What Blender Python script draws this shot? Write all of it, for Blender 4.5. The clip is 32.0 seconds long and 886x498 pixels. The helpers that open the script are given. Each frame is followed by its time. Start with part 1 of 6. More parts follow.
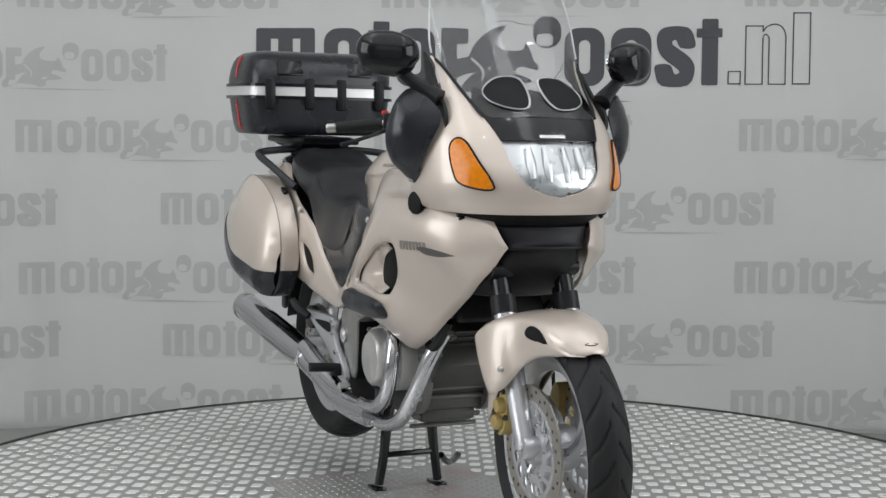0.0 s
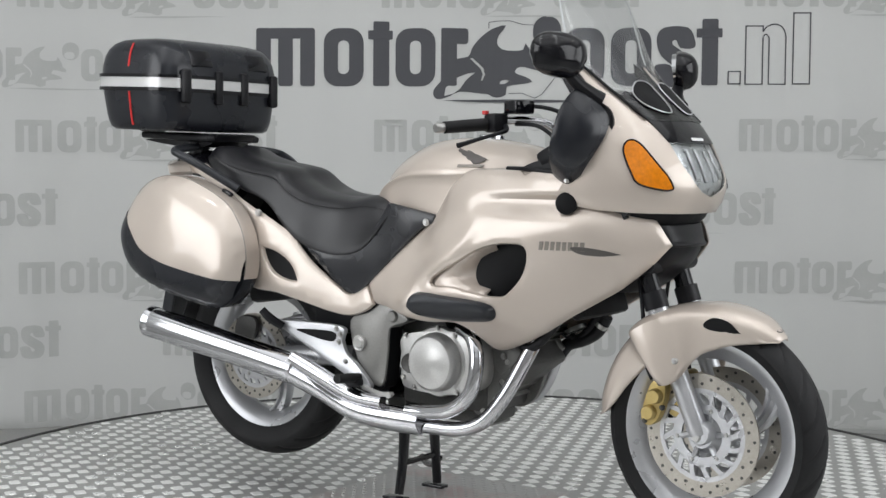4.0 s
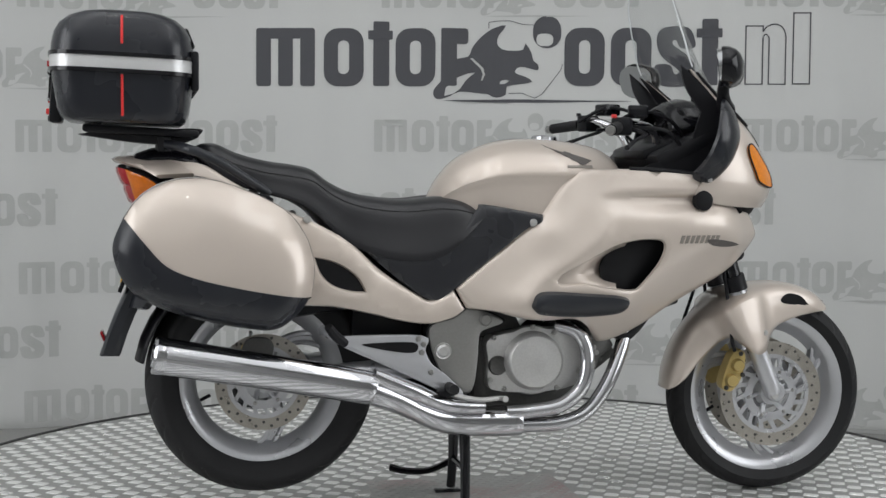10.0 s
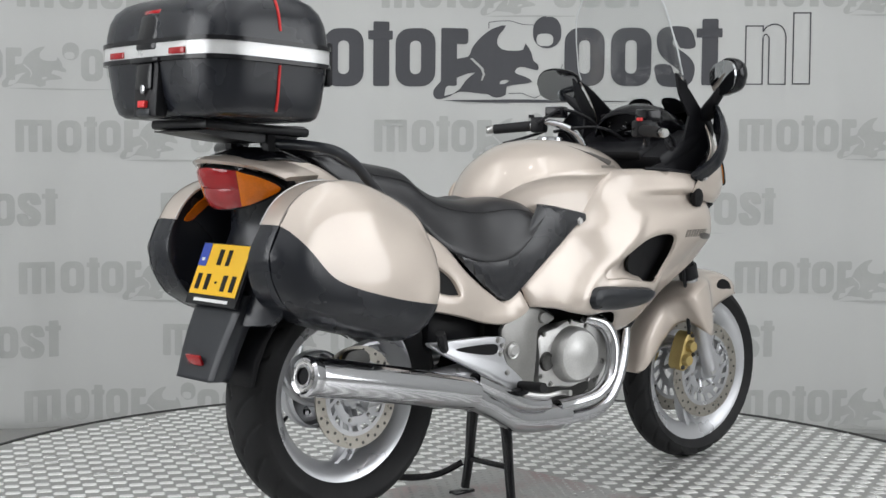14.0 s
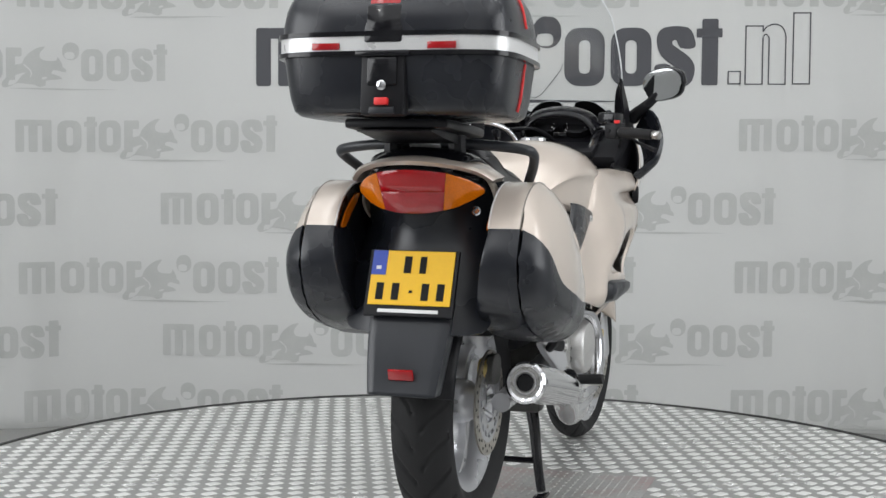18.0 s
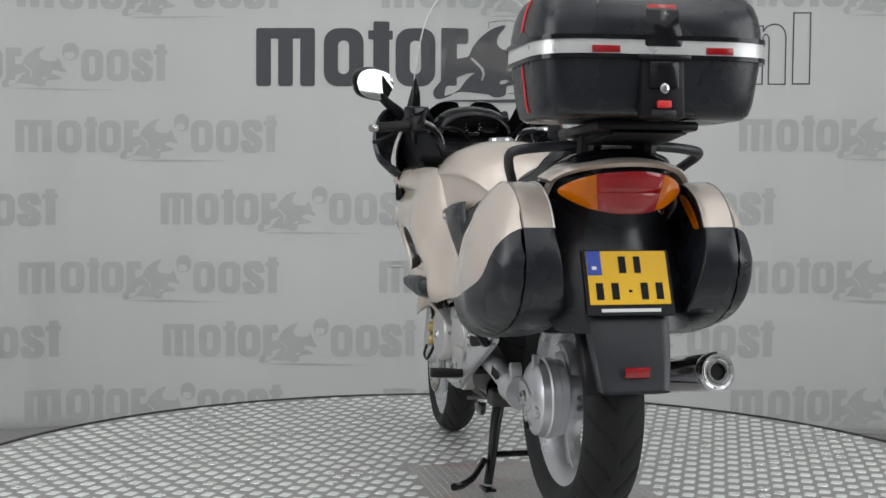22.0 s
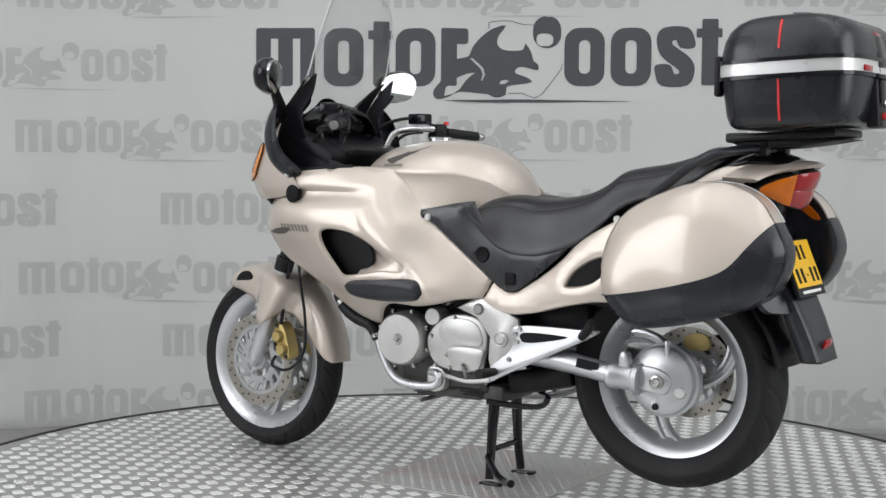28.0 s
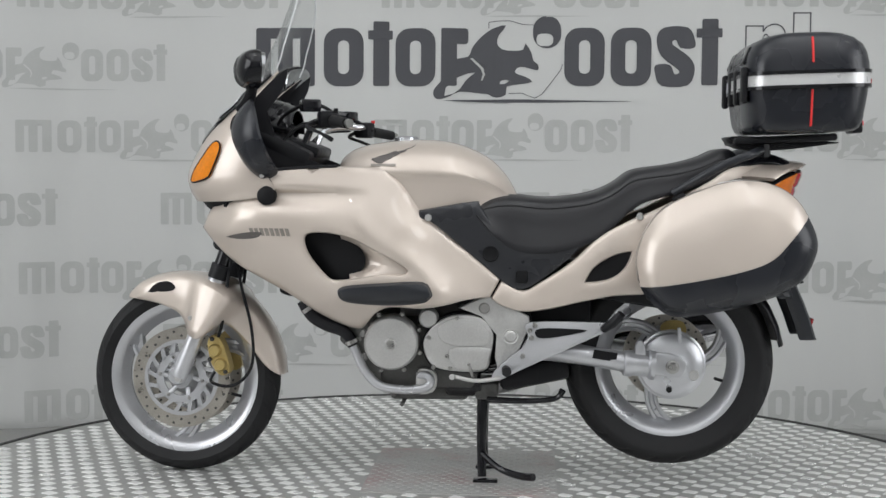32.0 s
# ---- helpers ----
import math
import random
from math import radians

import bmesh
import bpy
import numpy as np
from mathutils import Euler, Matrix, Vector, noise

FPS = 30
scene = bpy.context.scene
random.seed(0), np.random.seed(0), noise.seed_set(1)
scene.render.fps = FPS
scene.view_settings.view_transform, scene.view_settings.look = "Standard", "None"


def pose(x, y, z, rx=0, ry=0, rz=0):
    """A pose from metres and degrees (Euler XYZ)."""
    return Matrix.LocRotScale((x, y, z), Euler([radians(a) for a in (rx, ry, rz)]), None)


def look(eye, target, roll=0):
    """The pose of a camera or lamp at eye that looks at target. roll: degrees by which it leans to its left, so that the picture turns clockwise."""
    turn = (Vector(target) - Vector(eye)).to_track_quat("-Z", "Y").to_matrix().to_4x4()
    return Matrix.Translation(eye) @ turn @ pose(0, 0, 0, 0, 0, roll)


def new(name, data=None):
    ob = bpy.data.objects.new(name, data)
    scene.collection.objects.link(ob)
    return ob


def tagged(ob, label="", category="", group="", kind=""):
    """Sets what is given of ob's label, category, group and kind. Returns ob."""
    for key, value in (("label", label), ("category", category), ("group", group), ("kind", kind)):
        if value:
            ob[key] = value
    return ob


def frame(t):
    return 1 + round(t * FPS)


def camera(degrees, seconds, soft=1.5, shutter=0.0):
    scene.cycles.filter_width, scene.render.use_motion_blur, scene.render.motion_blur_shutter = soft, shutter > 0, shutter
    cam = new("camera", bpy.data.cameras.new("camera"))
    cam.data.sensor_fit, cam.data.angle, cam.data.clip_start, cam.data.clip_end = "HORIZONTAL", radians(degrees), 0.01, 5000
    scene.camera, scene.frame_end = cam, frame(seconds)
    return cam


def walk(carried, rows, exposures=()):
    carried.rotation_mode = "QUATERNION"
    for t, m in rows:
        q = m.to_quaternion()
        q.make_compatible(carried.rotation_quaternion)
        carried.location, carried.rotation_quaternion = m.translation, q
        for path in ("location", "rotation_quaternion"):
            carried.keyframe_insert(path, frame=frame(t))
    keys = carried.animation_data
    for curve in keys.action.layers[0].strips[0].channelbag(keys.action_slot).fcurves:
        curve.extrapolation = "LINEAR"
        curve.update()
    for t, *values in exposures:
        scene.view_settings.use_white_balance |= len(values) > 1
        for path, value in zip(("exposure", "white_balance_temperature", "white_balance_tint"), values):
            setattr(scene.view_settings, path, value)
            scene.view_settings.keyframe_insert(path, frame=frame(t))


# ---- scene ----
# ---------- camera ----------
EYE = (0.0, -4.1228, 0.9666)
cam = camera(35.32, 32.0)
CAM_POSE = Matrix.Translation(EYE) @ pose(0, 0, 0, 86.486, 0, 0.930) @ pose(0, 0, 0, 0, 0, 0.433)
walk(cam, [(0.0, CAM_POSE), (32.0, CAM_POSE)], exposures=[(0.0, -0.30), (2.0, -0.18), (3.0, -0.18), (6.0, -0.32), (9.0, -0.38), (11.0, -0.36), (14.0, -0.14), (17.0, 0.0), (19.0, -0.03), (20.0, -0.12), (21.0, -0.26), (23.0, -0.36), (25.0, -0.22), (28.0, -0.14), (32.0, -0.20)])

# ---------- world and lamps ----------
world = bpy.data.worlds.new("studio_world")
scene.world = world
world.use_nodes = True
world.node_tree.nodes["Background"].inputs[0].default_value = (0.80, 0.86, 1.0, 1)
world.node_tree.nodes["Background"].inputs[1].default_value = 0.05


def area_lamp(name, eye, target, sx, sy, watts, colour=(0.962, 0.98, 1.0)):
    data = bpy.data.lights.new(name, "AREA")
    data.shape, data.size, data.size_y, data.energy, data.color = "RECTANGLE", sx, sy, watts, colour
    ob = new(name, data)
    ob.matrix_world = look(eye, target)
    return ob


area_lamp("ceiling_panel_lamp", (0.0, -2.3, 4.15), (0.0, -2.3, 0), 8.0, 5.6, 134)
area_lamp("ceiling_strip_lamp", (-1.5, -1.2, 3.9), (-1.2, -0.4, 0), 0.35, 4.6, 14)
area_lamp("ceiling_strip_lamp", (1.5, -1.2, 3.9), (1.2, -0.4, 0), 0.35, 4.6, 14)
# weak fill added behind the camera to lift the faces turned to it
area_lamp("softbox_lamp", (0.0, -5.4, 3.2), (0.0, 0.3, 0.5), 4.4, 2.2, 16)
area_lamp("side_softbox_lamp", (-4.4, -1.1, 2.0), (0.0, -0.2, 0.5), 5.6, 2.9, 226, (0.955, 0.975, 1.0))
area_lamp("side_softbox_lamp", (4.4, -0.8, 1.9), (0.0, -0.2, 0.5), 5.6, 2.9, 196, (0.955, 0.975, 1.0))


# ---------- materials ----------
def mat(name, base, rough=0.5, metal=0.0, coat=0.0, var=0.06, scale=6.0, grain=120.0, bump=0.0, rvar=0.08, emit=0.0, spec=0.5):
    """A surface with slow and fine variation of colour, gloss and relief."""
    m = bpy.data.materials.new(name)
    m.use_nodes = True
    nt = m.node_tree
    b = nt.nodes["Principled BSDF"]
    tc = nt.nodes.new("ShaderNodeTexCoord")
    n1 = nt.nodes.new("ShaderNodeTexNoise")
    n1.inputs["Scale"].default_value, n1.inputs["Detail"].default_value = scale, 3
    n2 = nt.nodes.new("ShaderNodeTexNoise")
    n2.inputs["Scale"].default_value, n2.inputs["Detail"].default_value = grain, 2
    nt.links.new(tc.outputs["Object"], n1.inputs["Vector"])
    nt.links.new(tc.outputs["Object"], n2.inputs["Vector"])
    add = nt.nodes.new("ShaderNodeMath")
    add.operation = "ADD"
    nt.links.new(n1.outputs["Fac"], add.inputs[0])
    nt.links.new(n2.outputs["Fac"], add.inputs[1])
    rng = nt.nodes.new("ShaderNodeMapRange")
    rng.inputs["From Min"].default_value, rng.inputs["From Max"].default_value = 0.6, 1.4
    rng.inputs["To Min"].default_value, rng.inputs["To Max"].default_value = 1 - var, 1 + var
    nt.links.new(add.outputs[0], rng.inputs["Value"])
    mul = nt.nodes.new("ShaderNodeVectorMath")
    mul.operation = "SCALE"
    mul.inputs[0].default_value = base[:3]
    nt.links.new(rng.outputs[0], mul.inputs["Scale"])
    nt.links.new(mul.outputs[0], b.inputs["Base Color"])
    rr = nt.nodes.new("ShaderNodeMapRange")
    rr.inputs["From Min"].default_value, rr.inputs["From Max"].default_value = 0.3, 0.7
    rr.inputs["To Min"].default_value, rr.inputs["To Max"].default_value = max(rough - rvar, 0.02), min(rough + rvar, 1)
    nt.links.new(n1.outputs["Fac"], rr.inputs["Value"])
    nt.links.new(rr.outputs[0], b.inputs["Roughness"])
    b.inputs["Metallic"].default_value = metal
    b.inputs["Coat Weight"].default_value = coat
    b.inputs["Coat Roughness"].default_value = 0.035
    b.inputs["Specular IOR Level"].default_value = spec
    if bump:
        bp = nt.nodes.new("ShaderNodeBump")
        bp.inputs["Strength"].default_value, bp.inputs["Distance"].default_value = bump, 0.002
        nt.links.new(n2.outputs["Fac"], bp.inputs["Height"])
        nt.links.new(bp.outputs["Normal"], b.inputs["Normal"])
    if emit:
        b.inputs["Emission Color"].default_value = (*base[:3], 1)
        b.inputs["Emission Strength"].default_value = emit
    return m


def clear(name, tint, rough=0.02, alpha_mix=0.88):
    """Thin clear sheet: mostly see-through, with a glossy surface."""
    m = bpy.data.materials.new(name)
    m.use_nodes = True
    nt = m.node_tree
    nt.nodes.remove(nt.nodes["Principled BSDF"])
    out = nt.nodes["Material Output"]
    tr = nt.nodes.new("ShaderNodeBsdfTransparent")
    tr.inputs[0].default_value = (*tint, 1)
    gl = nt.nodes.new("ShaderNodeBsdfGlossy")
    gl.inputs["Roughness"].default_value = rough
    fr = nt.nodes.new("ShaderNodeLayerWeight")
    fr.inputs["Blend"].default_value = 0.5
    pw = nt.nodes.new("ShaderNodeMath")
    pw.operation = "POWER"
    pw.inputs[1].default_value = 4.0
    nt.links.new(fr.outputs["Facing"], pw.inputs[0])
    sc = nt.nodes.new("ShaderNodeMath")
    sc.operation = "MULTIPLY_ADD"
    sc.inputs[1].default_value, sc.inputs[2].default_value = 0.45, 0.035
    nt.links.new(pw.outputs[0], sc.inputs[0])
    tc = nt.nodes.new("ShaderNodeTexCoord")
    nz = nt.nodes.new("ShaderNodeTexNoise")
    nz.inputs["Scale"].default_value = 9
    nt.links.new(tc.outputs["Object"], nz.inputs["Vector"])
    bp = nt.nodes.new("ShaderNodeBump")
    bp.inputs["Strength"].default_value, bp.inputs["Distance"].default_value = 0.1, 0.004
    nt.links.new(nz.outputs["Fac"], bp.inputs["Height"])
    nt.links.new(bp.outputs["Normal"], gl.inputs["Normal"])
    mx = nt.nodes.new("ShaderNodeMixShader")
    nt.links.new(sc.outputs[0], mx.inputs[0])
    nt.links.new(tr.outputs[0], mx.inputs[1])
    nt.links.new(gl.outputs[0], mx.inputs[2])
    nt.links.new(mx.outputs[0], out.inputs["Surface"])
    return m


PAINT = mat("champagne_paint", (0.605, 0.528, 0.465), 0.42, 0.40, 1.0, 0.03, 2.0, 900, 0.0, 0.02)
BLACK = mat("black_plastic", (0.009, 0.009, 0.011), 0.42, 0, 0, 0.15, 8, 400, 0.05, spec=0.24)
GLOSSB = mat("gloss_black", (0.006, 0.006, 0.008), 0.13, 0, 0.08, 0.12, 5, 300, 0.0, 0.05, spec=0.32)
SATIN = mat("satin_charcoal_plastic", (0.020, 0.022, 0.027), 0.34, 0, 0, 0.12, 7, 500, 0.04, spec=0.4)
PANB = mat("pannier_black_plastic", (0.013, 0.0145, 0.0195), 0.27, 0, 0, 0.12, 7, 500, 0.05, spec=0.45)
GREYP = mat("dark_grey_side_panel", (0.018, 0.019, 0.023), 0.28, 0, 0.1, 0.1, 7, 400, 0.03, spec=0.5)
SEATM = mat("seat_vinyl", (0.010, 0.010, 0.0125), 0.36, 0, 0, 0.1, 6, 350, 0.08, spec=0.5)
RUBBER = mat("tyre_rubber", (0.012, 0.012, 0.013), 0.64, 0, 0, 0.15, 10, 250, 0.15, spec=0.3)
ALLOY = mat("silver_wheel_paint", (0.52, 0.525, 0.545), 0.33, 0.66, 0.3, 0.05, 8, 300)
ENGINE = mat("engine_silver", (0.54, 0.535, 0.525), 0.36, 0.6, 0, 0.10, 14, 200, 0.08)
ENGDARK = mat("engine_dark_alloy", (0.085, 0.084, 0.081), 0.5, 0.6, 0, 0.2, 16, 150, 0.15)
CASTING = mat("grey_engine_casting", (0.17, 0.168, 0.162), 0.45, 0.5, 0, 0.15, 14, 180, 0.12)
GREYPAINT = mat("grey_frame_paint", (0.27, 0.265, 0.255), 0.4, 0.5, 0.1, 0.08, 9, 200, 0.06)
CHROME = mat("chrome", (0.56, 0.56, 0.58), 0.09, 1.0, 0, 0.04, 9, 200, 0.0, 0.05)
STEEL = mat("disc_steel", (0.42, 0.415, 0.405), 0.3, 1.0, 0, 0.12, 30, 300, 0.05)
DISCM = mat("worn_disc_steel", (0.40, 0.375, 0.335), 0.34, 0.9, 0, 0.15, 30, 300, 0.05)
GOLD = mat("gold_caliper", (0.50, 0.38, 0.15), 0.38, 0.6, 0, 0.12, 20, 250, 0.05)
AMBERR = mat("deep_amber_lens", (0.62, 0.15, 0.003), 0.16, 0, 0.3, 0.20, 30, 300, spec=0.4)
AMBER = mat("amber_lens", (0.72, 0.215, 0.003), 0.16, 0, 0.3, 0.20, 26, 120, 0.2, spec=0.3)
REDLENS = mat("red_lens", (0.34, 0.004, 0.008), 0.12, 0, 0.3, 0.15, 25, 300)
TAILRED = mat("pale_red_lens", (0.32, 0.032, 0.036), 0.12, 0, 0.3, 0.15, 25, 300)
REDTRIM = mat("red_trim", (0.70, 0.03, 0.03), 0.4)
SILVERBAND = mat("silver_reflective_band", (0.66, 0.66, 0.66), 0.34, 0.4, 0.1, 0.05, 12, 300)
MIRROR = mat("mirror_glass", (0.46, 0.47, 0.48), 0.02, 1.0, 0, 0.01, 3, 50, 0, 0.0)
SCREEN = clear("windscreen_acrylic", (0.965, 0.97, 0.97))
REFLECT = mat("headlight_reflector", (0.64, 0.645, 0.66), 0.32, 1.0, 0, 0.10, 45, 30, 0.5)
EDGEM = mat("polished_acrylic_edge", (0.62, 0.64, 0.65), 0.25)
SMOKE = clear("smoked_acrylic", (0.34, 0.35, 0.37))
LENS = clear("headlight_lens", (0.96, 0.97, 0.97))
PLATEY = mat("plate_yellow", (0.86, 0.50, 0.01), 0.4, 0, 0, 0.03)
PLATEBLUE = mat("plate_blue", (0.03, 0.07, 0.42), 0.4)
# print and black parts; near black so that recesses look fully shaded
INK_SHADE = mat("black_ink_and_hollow_shade", (0.006, 0.006, 0.007), 0.6, spec=0.2)
WHITEM = mat("white_mark", (0.8, 0.8, 0.8), 0.5)
GREYDECAL = mat("grey_decal", (0.26, 0.235, 0.21), 0.4, 0.3)
DARKDECAL = mat("dark_decal", (0.10, 0.09, 0.085), 0.4, 0.2)
CLOTH = mat("banner_cloth", (0.565, 0.57, 0.56), 0.85, 0, 0, 0.035, 1.2, 350, 0.06)
PRINT = mat("dark_grey_print", (0.075, 0.076, 0.085), 0.8, 0, 0, 0.06, 3, 300)
GHOST = mat("pale_grey_print", (0.445, 0.452, 0.441), 0.85, 0, 0, 0.10, 9, 300)
WALLM = mat("studio_wall_paint", (0.62, 0.62, 0.61), 0.8, 0, 0, 0.05, 1.5, 60, 0.1)
CEILM = mat("ceiling_paint", (0.80, 0.80, 0.79), 0.85, 0, 0, 0.04, 1.5, 60, 0.1)
FLOORM = mat("studio_floor_concrete", (0.30, 0.30, 0.29), 0.6, 0, 0, 0.12, 1.5, 80, 0.2)
PLATEM = mat("tread_plate_aluminium", (0.42, 0.42, 0.41), 0.48, 0.70, 0, 0.12, 3.5, 90, 0.1, 0.12)
# pad colour lifted far above the plate's, to stand in for reflected light
GLINTLUGM = mat("worn_lug_with_glint", (0.93, 0.93, 0.915), 0.32, 0.50, 0, 0.10, 5, 120, 0.05, 0.1)
def stained(name, base, stain):
    """Worn plate with a blotchy rust-red stain."""
    m = mat(name, base, 0.5, 0.6, 0, 0.12, 3.5, 90, 0.1, 0.12)
    nt = m.node_tree
    b = nt.nodes["Principled BSDF"]
    was = b.inputs["Base Color"].links[0].from_socket
    tc = nt.nodes.new("ShaderNodeTexCoord")
    n = nt.nodes.new("ShaderNodeTexNoise")
    n.inputs["Scale"].default_value, n.inputs["Detail"].default_value = 5.0, 5
    nt.links.new(tc.outputs["Object"], n.inputs["Vector"])
    r = nt.nodes.new("ShaderNodeMapRange")
    r.inputs["From Min"].default_value, r.inputs["From Max"].default_value, r.inputs["To Max"].default_value = 0.48, 0.70, 0.5
    nt.links.new(n.outputs["Fac"], r.inputs["Value"])
    mx = nt.nodes.new("ShaderNodeMixRGB")
    mx.inputs[2].default_value = (*stain, 1)
    nt.links.new(r.outputs[0], mx.inputs[0])
    nt.links.new(was, mx.inputs[1])
    nt.links.new(mx.outputs[0], b.inputs["Base Color"])
    return m


STAINED = stained("stained_tread_plate", (0.47, 0.47, 0.46), (0.42, 0.21, 0.21))
RIMM = mat("turntable_edge_rubber", (0.035, 0.035, 0.035), 0.6)


# ---------- mesh tools ----------
def mesh_object(name, bm, material, smooth=True, sharp=38):
    me = bpy.data.meshes.new(name)
    bmesh.ops.recalc_face_normals(bm, faces=bm.faces)
    lim = radians(sharp)
    for e in bm.edges:
        if len(e.link_faces) == 2 and e.calc_face_angle(0) > lim:
            e.smooth = False
    for f in bm.faces:
        f.smooth = smooth
    bm.to_mesh(me)
    bm.free()
    me.materials.append(material)
    return new(name, me)


def shape_width(x, y):
    """Half width of the machine along its length: the nose broadens, the tail narrows."""
    if x < 0.1:
        return y * 1.015 * (1 - 0.055 * min(1.0, max(0.0, -x / 0.5)))
    g = float(np.interp(x, (0.1, 0.2, 0.45, 0.58, 0.72, 0.80), (0, 0.008, 0.012, 0.020, 0.036, 0.040)))
    u = min(1.0, max(0.0, (abs(y) - 0.01) / 0.05))
    g *= 1 - min(1.0, max(0.0, (abs(y) - 0.29) / 0.05))
    return y * 1.015 + math.copysign(g * u * u * (3 - 2 * u), y)


STEERED = ("front_mudguard", "fork_leg", "upper_tube", "brake_caliper", "brake_hose", "hose_loop", "lower_yoke")


def part(name, bm, material, parent, label="", smooth=True, sharp=38):
    top = parent
    while top.parent is not None:
        if top.name.split(".")[0] in ("front_wheel", "rear_wheel") + STEERED:
            break
        top = top.parent
    if top.name == "motorcycle" and name not in STEERED:
        for v in bm.verts:
            v.co.y = shape_width(v.co.x, v.co.y)
    ob = mesh_object(name, bm, material, smooth, sharp)
    ob.parent = parent
    if label:
        tagged(ob, label)
    return ob


def rounded(pts, n=6, closed=True, tension=0.5):
    """Smooth line through points (Catmull-Rom). A point given twice in a row stays a corner."""
    P = [np.array(p, float) for p in pts]
    out, N = [], len(P)
    for i in range(N if closed else N - 1):
        p1, p2 = P[i], P[(i + 1) % N]
        p0 = P[i - 1] if (closed or i > 0) else p1
        p3 = P[(i + 2) % N] if (closed or i + 2 < N) else p2
        if np.allclose(p1, p2):
            continue
        m1, m2 = (p2 - p0) * tension, (p3 - p1) * tension
        for k in range(n):
            t = k / n
            out.append((2 * t**3 - 3 * t**2 + 1) * p1 + (t**3 - 2 * t**2 + t) * m1 + (-2 * t**3 + 3 * t**2) * p2 + (t**3 - t**2) * m2)
    if not closed:
        out.append(P[-1])
    return out


def tps(ctrl):
    """Smooth height over a plane through control points (a, b, height)."""
    C = np.array(ctrl, float)
    n = len(C)
    d = np.linalg.norm(C[:, None, :2] - C[None, :, :2], axis=2)
    K = np.where(d > 0, d * d * np.log(d + 1e-12), 0) + np.eye(n) * 2e-4
    P = np.c_[np.ones(n), C[:, :2]]
    A = np.block([[K, P], [P.T, np.zeros((3, 3))]])
    w = np.linalg.solve(A, np.r_[C[:, 2], 0, 0, 0])

    def height(a, b):
        r = np.hypot(C[:, 0] - a, C[:, 1] - b)
        u = np.where(r > 0, r * r * np.log(r + 1e-12), 0)
        return float(u @ w[:n] + w[n] + w[n + 1] * a + w[n + 2] * b)
    return height


def edge_distance(p, loops):
    best = 9.0
    for L in loops:
        A, B = L, np.roll(L, -1, axis=0)
        AB = B - A
        t = np.clip(((p - A) * AB).sum(1) / ((AB * AB).sum(1) + 1e-12), 0, 1)
        best = min(best, float(np.linalg.norm(A + AB * t[:, None] - p, axis=1).min()))
    return best


def inside(p, L):
    x, y = p
    A, B = L, np.roll(L, -1, axis=0)
    c = (A[:, 1] > y) != (B[:, 1] > y)
    xs = A[:, 0] + (y - A[:, 1]) * (B[:, 0] - A[:, 0]) / np.where(B[:, 1] == A[:, 1], 1e-12, B[:, 1] - A[:, 1])
    return bool((c & (x < xs)).sum() % 2)


def sheet(outline, place, holes=(), step=0.02, thick=0.004, inward=None, edge=0.0, smooth=5):
    """A shell over a 2D outline with holes; place(a, b, d) gives the 3D point, d being the distance to the nearest edge.
    The shell is thickened along its normals, away from the side that inward() names."""
    from mathutils.geometry import delaunay_2d_cdt
    loops = [np.array(rounded(o, smooth)) for o in (outline, *holes)]
    verts, faces = [], []
    for L in loops:
        faces.append(list(range(len(verts), len(verts) + len(L))))
        verts += [Vector(p) for p in L]
    lo, hi = loops[0].min(0), loops[0].max(0)
    keep = step * 0.45
    if 0 < edge < 0.1:
        # rows of points along the rolled edge
        keep = edge * 0.95 + step * 0.40
        for q in (0.30, 0.95):
            for L in loops:
                for k in range(len(L)):
                    t = L[(k + 1) % len(L)] - L[k - 1]
                    n = np.array((-t[1], t[0])) / (np.hypot(*t) + 1e-9) * edge * q
                    for p in (L[k] + n, L[k] - n):
                        if inside(p, loops[0]) and not any(inside(p, h) for h in loops[1:]) and edge_distance(p, loops) > edge * q * 0.92:
                            verts.append(Vector(p))
    row = 0
    y = lo[1] + step / 2
    while y < hi[1]:
        x = lo[0] + (step / 2 if row % 2 else 0)
        while x < hi[0]:
            p = np.array((x, y))
            if inside(p, loops[0]) and not any(inside(p, h) for h in loops[1:]) and edge_distance(p, loops) > keep:
                verts.append(Vector((x, y)))
            x += step
        y += step * 0.87
        row += 1
    edges = [(f[i], f[(i + 1) % len(f)]) for f in faces for i in range(len(f))]
    vs, _, fs, _, _, _ = delaunay_2d_cdt(verts, edges, [], 0, 1e-7)
    bm = bmesh.new()
    bv = []
    for v in vs:
        d = edge_distance(np.array(v), loops) if edge else 0.0
        bv.append(bm.verts.new(place(v[0], v[1], d)))
    for f in fs:
        c = np.mean([np.array(vs[i]) for i in f], axis=0)
        if inside(c, loops[0]) and not any(inside(c, h) for h in loops[1:]):
            bm.faces.new([bv[i] for i in f])
    loose = [v for v in bm.verts if not v.link_faces]
    bmesh.ops.delete(bm, geom=loose, context="VERTS")
    bm.normal_update()
    if thick:
        flip = 0
        for f in bm.faces:
            flip += f.normal.dot(inward(f.calc_center_median())) * f.calc_area()
        if flip > 0:
            bmesh.ops.reverse_faces(bm, faces=bm.faces)
            bm.normal_update()
        rim = [e for e in bm.edges if len(e.link_faces) == 1]
        top = {v: v.normal.copy() for v in bm.verts}
        dup = {v: bm.verts.new(v.co - n * thick) for v, n in top.items()}
        for f in list(bm.faces):
            bm.faces.new([dup[v] for v in reversed(f.verts)])
        for e in rim:
            a, b = e.verts
            bm.faces.new((a, b, dup[b], dup[a]))
    return bm


